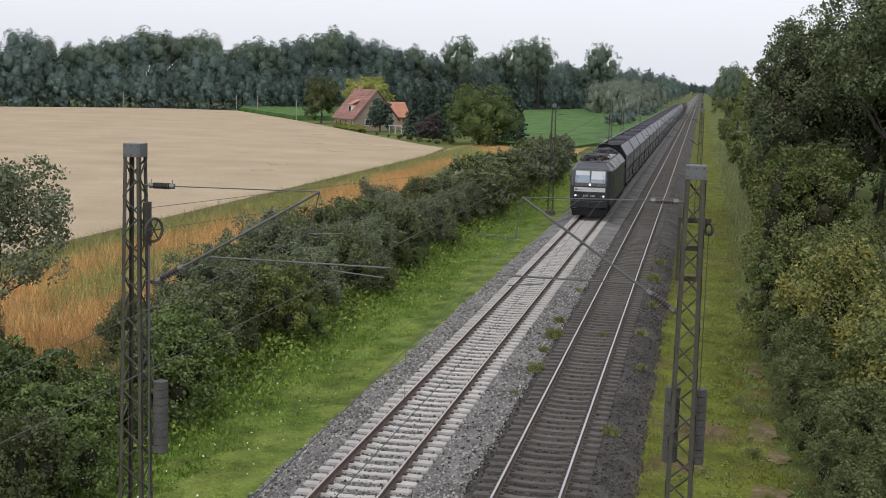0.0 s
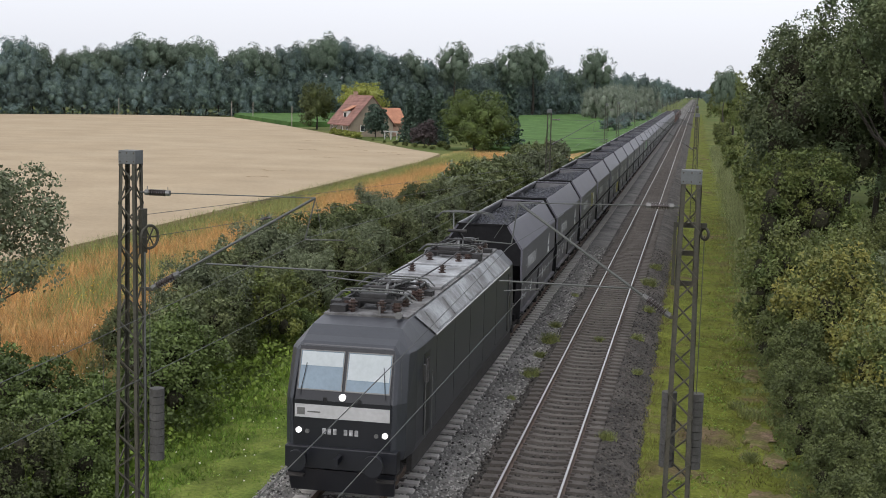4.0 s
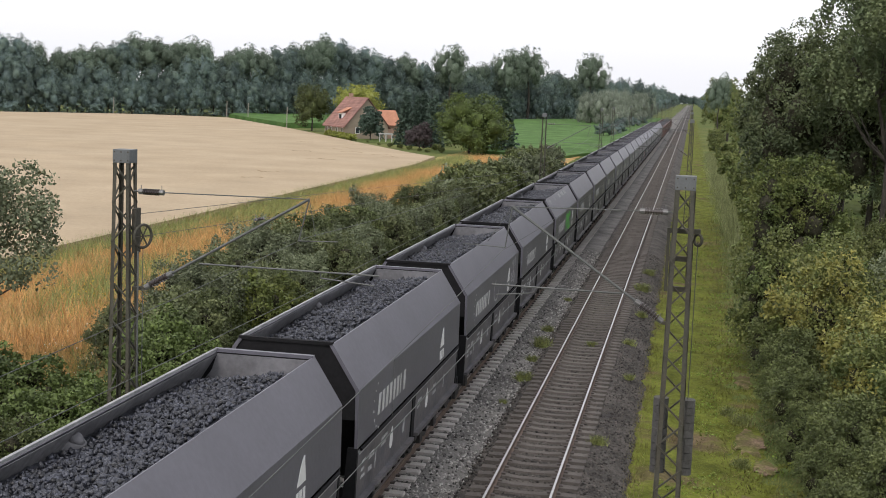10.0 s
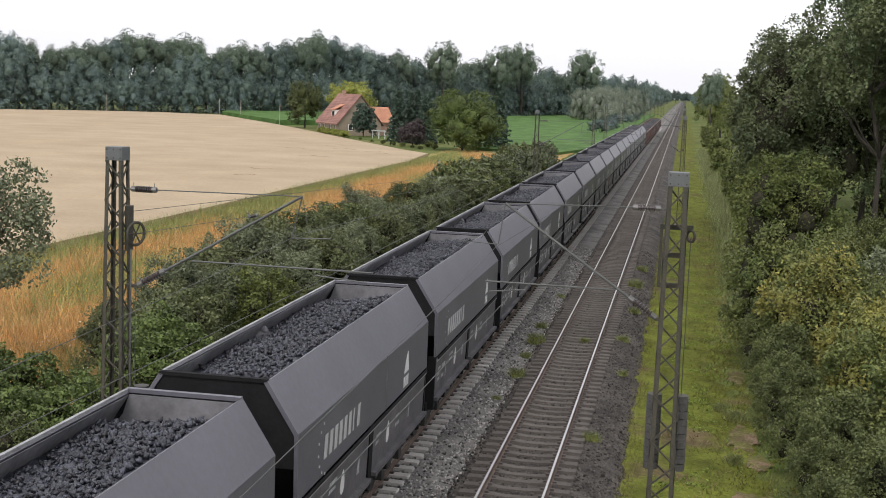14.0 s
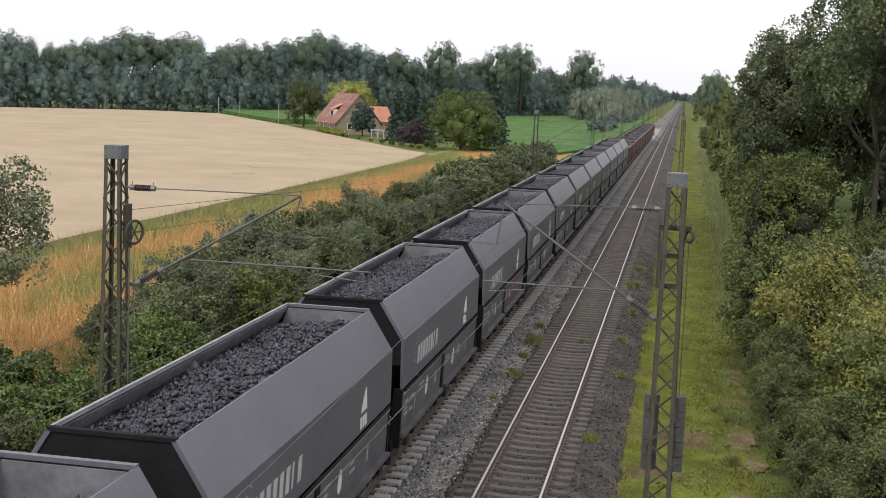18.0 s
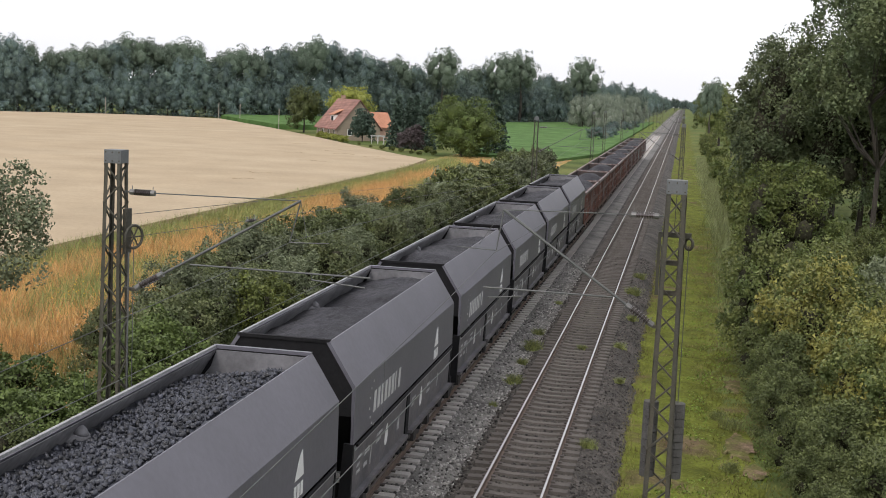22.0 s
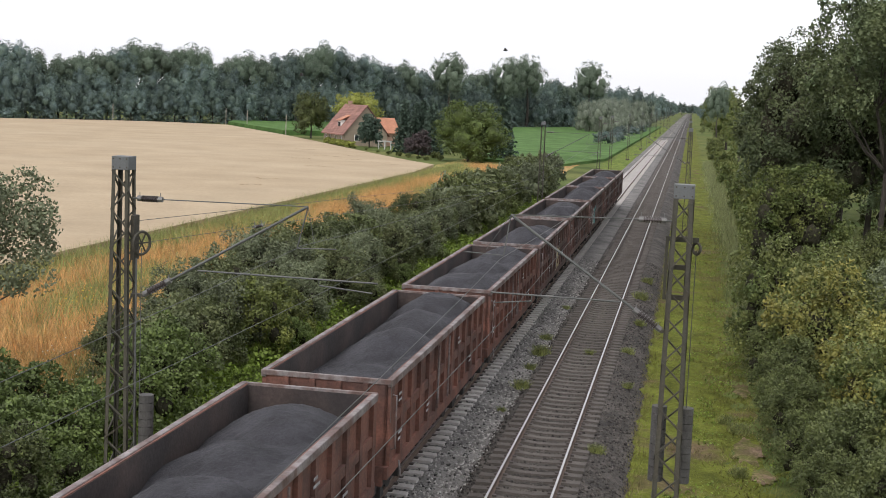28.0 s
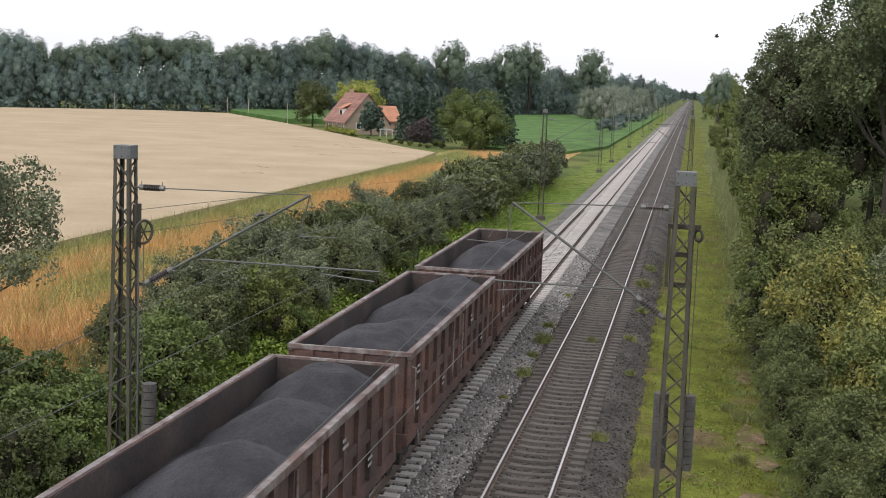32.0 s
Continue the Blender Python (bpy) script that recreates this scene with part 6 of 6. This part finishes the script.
def lattice_mast(z0, z1, wb, wt, name="catenary_mast", label="grey-green steel lattice mast of the overhead line", bays=14, riveted=False, leg=0.1, strut=0.029):
    m = thing(name, label, "mast", "catenary masts")

    def hw(z):
        t = (z - z0) / (z1 - z0)
        return (wb + (wt - wb) * t) / 2

    for sx in (-1, 1):
        for sy in (-1, 1):
            a, b = hw(z0), hw(z1)
            t = leg
            g = Geo()
            for (dx, dy) in ((t, 0.012), (0.012, t)):
                v = []
                for z, h in ((z0, a), (z1, b)):
                    x, y = sx * h, sy * h
                    v += [(x, y, z), (x - sx * dx, y, z), (x - sx * dx, y - sy * dy, z), (x, y - sy * dy, z)]
                g.add(v, [(0, 1, 2, 3), (4, 5, 6, 7), (0, 1, 5, 4), (1, 2, 6, 5), (2, 3, 7, 6), (3, 0, 4, 7)])
            part("corner_angle", g, M["mast_paint"], m)
    hgt = (z1 - 0.28 - z0) / bays
    for k in range(bays):
        za, zb = z0 + k * hgt, z0 + (k + 1) * hgt
        s = 1 if k % 2 else -1
        for axis in (0, 1):
            for side in (-1, 1):
                g = Geo()
                p = [s * side * hw(za), side * hw(za) * 0.98, za]
                q = [-s * side * hw(zb), side * hw(zb) * 0.98, zb]
                if axis:
                    p[0], p[1], q[0], q[1] = p[1], p[0], q[1], q[0]
                g.tube(p, q, strut, 4)
                part("brace", g, M["mast_paint"], m)
    h = hw(z1) + 0.012
    part("head_plate", Geo().box(-h, h, -h, h, z1 - 0.27, z1), M["mast_plate"], m, "grey riveted head plate", bevel=0.01)
    if riveted:
        for x in (-0.6, 0.0, 0.6):
            for z in (z1 - 0.22, z1 - 0.05):
                part("rivet", Geo().tube((x * h * 1.3, -h - 0.012, z), (x * h * 1.3, -h, z), 0.016, 6), M["mast_paint"], m)
    part("footing", Geo().box(-wb * 0.8, wb * 0.8, -wb * 0.8, wb * 0.8, GZ - 0.3, z0 + 0.12), M["concrete_old"], m, bevel=0.02)
    return m


def insulator(parent, p, q, r=0.055):
    p, q = Vector(p), Vector(q)
    d = q - p
    g = Geo().tube(p, q, r * 0.45, 8)
    for k in range(7):
        c = p + d * (0.2 + 0.1 * k)
        g.tube(c - d * 0.02, c + d * 0.02, r, 10)
    i = part("insulator", g, M["insulator"], parent, "dark brown ribbed insulator")
    for c in (0.06, 0.94):
        part("cap", Geo().tube(p + d * (c - 0.09), p + d * (c + 0.09), r * 0.85, 8), M["fitting"], i, "metal cap")
        part("arcing_horn", Geo().tube(p + d * c, p + d * c + Vector((0, 0, 0.13)), 0.008, 5), M["fitting"], i)


def cantilever(parent, side, arm0, arm1, top_z, st0, st1, drop):
    """Arm in the mast's space. side: +1 when the track lies to the right of the mast."""
    a, b = Vector(arm0), Vector(arm1)
    d = (b - a)
    insulator(parent, a, a + d.normalized() * 0.62, 0.072)
    part("arm", Geo().tube(a + d.normalized() * 0.6, b, 0.027, 8), M["galvanised"], parent, "grey tubular arm")
    x0 = side * 0.2
    part("bracket", Geo().box(min(x0, arm0[0]), max(x0, arm0[0]), -0.05, 0.05, arm0[2] - 0.06, arm0[2] + 0.0), M["mast_paint"], parent)
    insulator(parent, (x0 + side * 0.12, 0, top_z), (x0 + side * 0.62, 0, top_z), 0.066)
    part("top_tie", Geo().tube((x0, 0, top_z), (x0 + side * 0.14, 0, top_z), 0.02, 6).tube((x0 + side * 0.6, 0, top_z), b, 0.012, 6), M["galvanised"], parent)
    part("steady_tube", Geo().tube(st0, st1, 0.018, 8), M["galvanised"], parent)
    mid = Vector(st1) + (Vector(st0) - Vector(st1)) * 0.32
    part("registration_arm", Geo().line([mid - Vector((0, 0, 0.02)), mid - Vector((0, 0, 0.12)), Vector(st1) - Vector((side * 0.1, 0, 0.2))], 0.014, 6), M["galvanised"], parent)
    g = Geo().tube(b, drop, 0.014, 5).tube(b, (drop[0] + 0.35 * side, 0, drop[2] + 0.1), 0.006, 5)
    g.tube(drop, (drop[0] + side * 0.8, 0, drop[2] + 0.03), 0.012, 5)
    part("hanger", g, M["galvanised"], parent)


ML = pose(-7.62, 24.0, 0)
mast = lattice_mast(-0.55, 7.93, 0.55, 0.34, bays=21, riveted=True, leg=0.075, strut=0.019)
mast.matrix_basis = ML
cantilever(mast, 1, (0.48, 0, 5.17), (3.85, 0, 7.13), 7.1, (1.6, 0, 5.72), (5.3, 0, 5.71), (3.65, 0, 6.3))
# tensioning wheel with its weights
wheel = part("tension_wheel", Geo().ring((0.4, 0.0, 6.2), (0.93, -0.37, 0), 0.23, 0.03, 24), M["mast_paint"], mast, "spoked cable tensioning wheel")
g = Geo()
for k in range(6):
    a = k * math.pi / 3
    g.tube((0.4, 0.0, 6.2), (0.4 + 0.082 * math.cos(a), 0.207 * math.cos(a), 6.2 + 0.22 * math.sin(a)), 0.016, 5)
part("spokes", g, M["mast_paint"], wheel)
part("wheel_bracket", Geo().box(0.18, 0.26, -0.05, 0.2, 5.85, 6.75), M["mast_paint"], mast)
part("guide_rod", Geo().tube((0.34, -0.1, 0.4), (0.34, -0.1, 5.9), 0.018, 6).tube((0.4, 0.0, 3.1), (0.4, 0.0, 6.1), 0.008, 5), M["galvanised"], mast)
for k in range(9):
    part("weight", Geo().tube((0.55, 0.0, 1.62 + k * 0.166), (0.55, 0.0, 1.775 + k * 0.166), 0.15, 18), M["weight"], mast, "round concrete tension weight")
MR = pose(3.42, 25.0, 0)
mast = lattice_mast(-0.55, 7.9, 0.56, 0.37, bays=18, riveted=True, leg=0.085, strut=0.022)
mast.matrix_basis = MR
cantilever(mast, -1, (-0.3, 0, 5.05), (-3.33, 0, 7.12), 7.18, (-1.1, 0, 5.54), (-3.66, 0, 5.55), (-3.44, 0, 6.3))
for x in (-0.22, 0.3):
    for k in range(10):
        part("weight", Geo().tube((x, 0.32, 1.95 + k * 0.153), (x, 0.32, 2.09 + k * 0.153), 0.15, 16), M["weight"], mast, "round concrete tension weight")
    part("weight_rope", Geo().tube((x, 0.32, 3.4), (x, 0.32, 6.6), 0.009, 5), M["wire"], mast)
part("pulley_frame", Geo().box(-0.3, 0.34, 0.3, 0.36, 6.75, 6.85).box(-0.3, -0.24, 0.3, 0.36, 5.7, 6.75).box(0.1, 0.16, 0.3, 0.36, 5.7, 6.75).box(-0.3, 0.16, 0.3, 0.36, 5.6, 5.7).box(-0.24, 0.1, 0.3, 0.36, 6.2, 6.3), M["mast_paint"], mast)
part("tension_wheel", Geo().ring((0.3, 0.33, 6.64), (1, 0.9, 0), 0.11, 0.03, 20), M["mast_paint"], mast, "cable tensioning wheel")

# masts further along, plain cantilevers
far_l = lattice_mast(-0.55, 7.9, 0.44, 0.32, bays=12, leg=0.055, strut=0.014)
cantilever(far_l, 1, (0.3, 0, 5.2), (3.6, 0, 7.1), 7.1, (1.5, 0, 5.7), (4.6, 0, 5.7), (3.4, 0, 6.3))
far_r = lattice_mast(-0.55, 7.9, 0.44, 0.32, bays=12, leg=0.055, strut=0.014)
cantilever(far_r, -1, (-0.3, 0, 5.2), (-3.3, 0, 7.1), 7.1, (-1.3, 0, 5.7), (-4.2, 0, 5.7), (-3.3, 0, 6.3))
YS = [24.5, 100, 165, 190, 245, 310, 375, 440, 505, 570, 650, 730]
far_l.matrix_basis = pose(-7.75, 100, 0)
far_r.matrix_basis = pose(3.55, 100, 0)
for y in YS[2:]:
    copy_thing(far_l, pose(-7.75, y, 0))
    if y != 190:
        copy_thing(far_r, pose(3.55, y, 0))

# wires: carrying wire sags between the masts, droppers hold the contact wire
for cx, nm in ((0.0, "near"), (TRACK2, "far")):
    line = thing("overhead_line", "thin copper contact wire hung from a carrying cable", "overhead wire", "overhead lines")
    part("contact_wire", Geo().line([(cx + (0.25 if k % 2 else -0.25), y, CW) for k, y in enumerate([-40] + YS)], 0.0065, 5), M["wire"], line)
    for y0, y1 in zip([-40] + YS, YS):
        n = 14
        pts = [(cx, y0 + (y1 - y0) * k / n, MW - 4 * 0.6 * (k / n) * (1 - k / n)) for k in range(n + 1)]
        part("carrying_cable", Geo().line(pts, 0.006, 5), M["wire"], line)
        if y1 < 200:
            for k in range(2, n, 2):
                part("dropper", Geo().tube(pts[k], (pts[k][0], pts[k][1], CW), 0.003, 4), M["wire"], line)

# anchored wires running off the wheel and the mast
g = thing("anchor_wire", "thin tension cable from the mast to the overhead line", "cable", "anchor cables")
part("strand", Geo().tube((-7.22, 24.0, 6.2), (TRACK2 + 0.1, 60, CW + 0.1), 0.006, 5), M["wire"], g)
insulator(g, (-6.74, 29.4, 6.067), (-6.7, 29.9, 6.054), 0.04)
g = thing("anchor_wire", "thin tension cable from the mast to the overhead line", "cable", "anchor cables")
part("strand", Geo().tube((-7.45, 24.1, 6.62), (TRACK2 + 0.1, 60, 5.75), 0.006, 5), M["wire"], g)

# ---- the house beyond the wheat ----
house = thing("house", "old farmhouse with red tiled roof, dormer and rendered gable", "house", m=pose(-64.6, 250, GZ, 0, 0, 37))
HW, HL, EH, RH = 9.4, 11.5, 2.6, 8.1
part("wall", Geo().box(0, HW, 0.0, HL, 0, EH), M["render_wall"], house, "pale rendered wall")
part("gable", Geo().prism([(0, EH), (HW, EH), (HW / 2, RH - 0.12)], 0.0, 0.3), M["render_wall"], house, "pale rendered gable")
part("gable", Geo().prism([(0, EH), (HW, EH), (HW / 2, RH - 0.12)], HL - 0.3, HL), M["render_wall"], house, "pale rendered gable")
for s in (0, 1):
    def rp(u, y, lift):
        x = u * (HW / 2 + 0.45)
        z = EH - 0.5 + u * (RH - EH + 0.5)
        return ((HW / 2 - (HW / 2 + 0.45)) + x if s == 0 else HW / 2 + (HW / 2 + 0.45) - x, y, z + lift)
    g = Geo().add([rp(0, -0.4, 0), rp(1, -0.4, 0), rp(1, HL + 0.4, 0), rp(0, HL + 0.4, 0), rp(0, -0.4, 0.14), rp(1, -0.4, 0.14), rp(1, HL + 0.4, 0.14), rp(0, HL + 0.4, 0.14)], [(0, 1, 2, 3), (4, 5, 6, 7), (0, 1, 5, 4), (1, 2, 6, 5), (2, 3, 7, 6), (3, 0, 4, 7)])
    roof = part("roof", g, M["roof_tile"], house, "weathered red tiled roof")
    if s == 0:
        for k in range(18):
            u0 = k / 18
            t = Geo().add([rp(u0, -0.42, 0.15), rp(u0 + 0.062, -0.42, 0.15), rp(u0 + 0.062, HL + 0.42, 0.15), rp(u0, HL + 0.42, 0.15), rp(u0, -0.42, 0.21), rp(u0 + 0.062, -0.42, 0.155), rp(u0 + 0.062, HL + 0.42, 0.155), rp(u0, HL + 0.42, 0.21)], [(0, 1, 2, 3), (4, 5, 6, 7), (0, 1, 5, 4), (1, 2, 6, 5), (2, 3, 7, 6), (3, 0, 4, 7)])
            part("tile_course", t, M["roof_tile"], roof)
dorm = part("dormer", Geo().box(0.9, 2.9, 4.2, 6.0, 3.3, 5.0), M["white_paint"], house, "white dormer")
part("dormer_roof", Geo().add([(0.6, 3.9, 4.95), (3.9, 3.9, 6.5), (3.9, 6.3, 6.5), (0.6, 6.3, 4.95), (0.6, 3.9, 5.1), (3.9, 3.9, 6.65), (3.9, 6.3, 6.65), (0.6, 6.3, 5.1)], [(0, 1, 2, 3), (4, 5, 6, 7), (0, 1, 5, 4), (1, 2, 6, 5), (2, 3, 7, 6), (3, 0, 4, 7)]), M["roof_orange"], dorm)
part("dormer_window", Geo().box(0.86, 0.9, 4.5, 5.7, 3.7, 4.7), M["dark_glass"], dorm)
for y in (1.2, 4.2, 7.4, 9.6):
    wdw = part("window", Geo().box(-0.03, 0.02, y, y + 1.0, 0.9, 2.1), M["white_paint"], house, "white window frame")
    part("pane", Geo().box(-0.05, -0.03, y + 0.1, y + 0.9, 1.0, 2.0), M["dark_glass"], wdw)
for x, z in ((2.2, 1.0), (4.3, 4.2)):
    wdw = part("window", Geo().box(x, x + 1.0, -0.03, 0.02, z, z + 1.3), M["white_paint"], house, "white window frame")
    part("pane", Geo().box(x + 0.1, x + 0.9, -0.05, -0.03, z + 0.1, z + 1.2), M["dark_glass"], wdw)
part("chimney", Geo().box(HW / 2 - 0.35, HW / 2 + 0.35, 8.6, 9.4, RH - 0.8, RH + 0.9), M["brick_wall"], house, "brick chimney")
annex = thing("annexe", "low brick annexe with bright orange tiled roof", "house", m=pose(-61.0, 256.5, GZ, 0, 0, 37))
part("wall", Geo().box(0, 6.5, 0, 6.0, 0, 2.8), M["brick_wall"], annex)
part("roof", Geo().prism_x([(-0.4, 2.6), (3.0, 5.6), (6.4, 2.6), (6.4, 2.75), (3.0, 5.8), (-0.4, 2.75)], -0.3, 6.8), M["roof_orange"], annex)

# white garden pergola and a clipped lime hedge before the house
perg = thing("pergola", "small weathered white timber pergola beside the garden", "pergola", m=pose(-55.6, 242.5, GZ, 0, 0, -30))
for x in (0.0, 1.6, 3.2):
    for y in (0.0, 1.8):
        part("post", Geo().box(x - 0.07, x + 0.07, y - 0.07, y + 0.07, 0, 1.45), M["grey_timber"], perg)
for y in (0.0, 1.8):
    part("beam", Geo().box(-0.3, 3.5, y - 0.06, y + 0.06, 1.45, 1.57), M["grey_timber"], perg)
for k in range(6):
    part("rafter", Geo().box(-0.1 + k * 0.62, k * 0.62, -0.3, 2.1, 1.575, 1.66), M["grey_timber"], perg)
lime = tree("bush", "clipped lime-green hedge before the farmhouse", "bush", "garden hedge", 431, 1.7, 1.3, 1.3, "leaf_lime", 900, 0.28, 0.0, 9, 0.05, far=True)
lime.matrix_basis = at(-69.6, 256.5)
for k in range(1, 6):
    copy_thing(lime, at(-69.6 + k * 1.75, 256.5 - k * 3.1, GZ, 60 * k, 0.9))

# poles along the field track
pole = thing("pole", "slim pale wooden pole at the field edge", "pole", "field poles")
part("shaft", Geo().tube((0, 0, 0), (0, 0, 5.0), 0.13, 8, 0.09), M["timber"], pole)
pole.matrix_basis = pose(-154.0, 334.0, GZ)
for x, y in ((-124.5, 343.5), (-114.0, 331.5), (-90.5, 292.5)):
    copy_thing(pole, pose(x, y, GZ))


# ---- two birds ----
def bird():
    b = thing("bird", "small dark bird flying over the fields", "bird", "birds")
    part("body", Geo().tube((-0.2, 0, 0), (0.05, 0, 0.02), 0.03, 8, 0.09).tube((0.05, 0, 0.02), (0.23, 0, 0.04), 0.09, 8, 0.035), M["feather"], b)
    for s in (-1, 1):
        part("wing", Geo().add([(-0.1, s * 0.04, 0.04), (0.12, s * 0.04, 0.04), (0.08, s * 0.3, 0.2), (-0.04, s * 0.5, 0.26), (-0.1, s * 0.27, 0.18), (0.0, s * 0.27, 0.13)], [(0, 1, 2, 4), (2, 3, 4), (0, 5, 1), (1, 5, 2), (2, 5, 3), (3, 5, 4), (4, 5, 0)]), M["feather"], b)
    return b


birds = [bird()]
birds.append(copy_thing(birds[0], Matrix()))


def motions():
    """The whole train runs towards and past the bridge at about 58 to 61 km/h."""
    for ob, behind in movers:
        walk(ob, [(t, pose(TRACK2, HEAD0 + behind - s, 0)) for t, s in GONE])
    walk(birds[0], [(t, pose(x, 120, z, 0, 0, 5)) for t, x, z in ((0, -372, 16), (25, -55.9, 13.62), (28.5, -7.2, 14.3), (29, -0.6, 14.9), (29.5, 5.9, 14.6), (32, 38, 15))])
    walk(birds[1], [(t, pose(x, 120, z, 0, 0, 8)) for t, x, z in ((0, -300, 12), (29, -24, 11), (30.5, -9.4, 14.05), (31, -4.6, 14.5), (31.5, 0.0, 14.75), (32, 5.2, 14.75))])


motions()
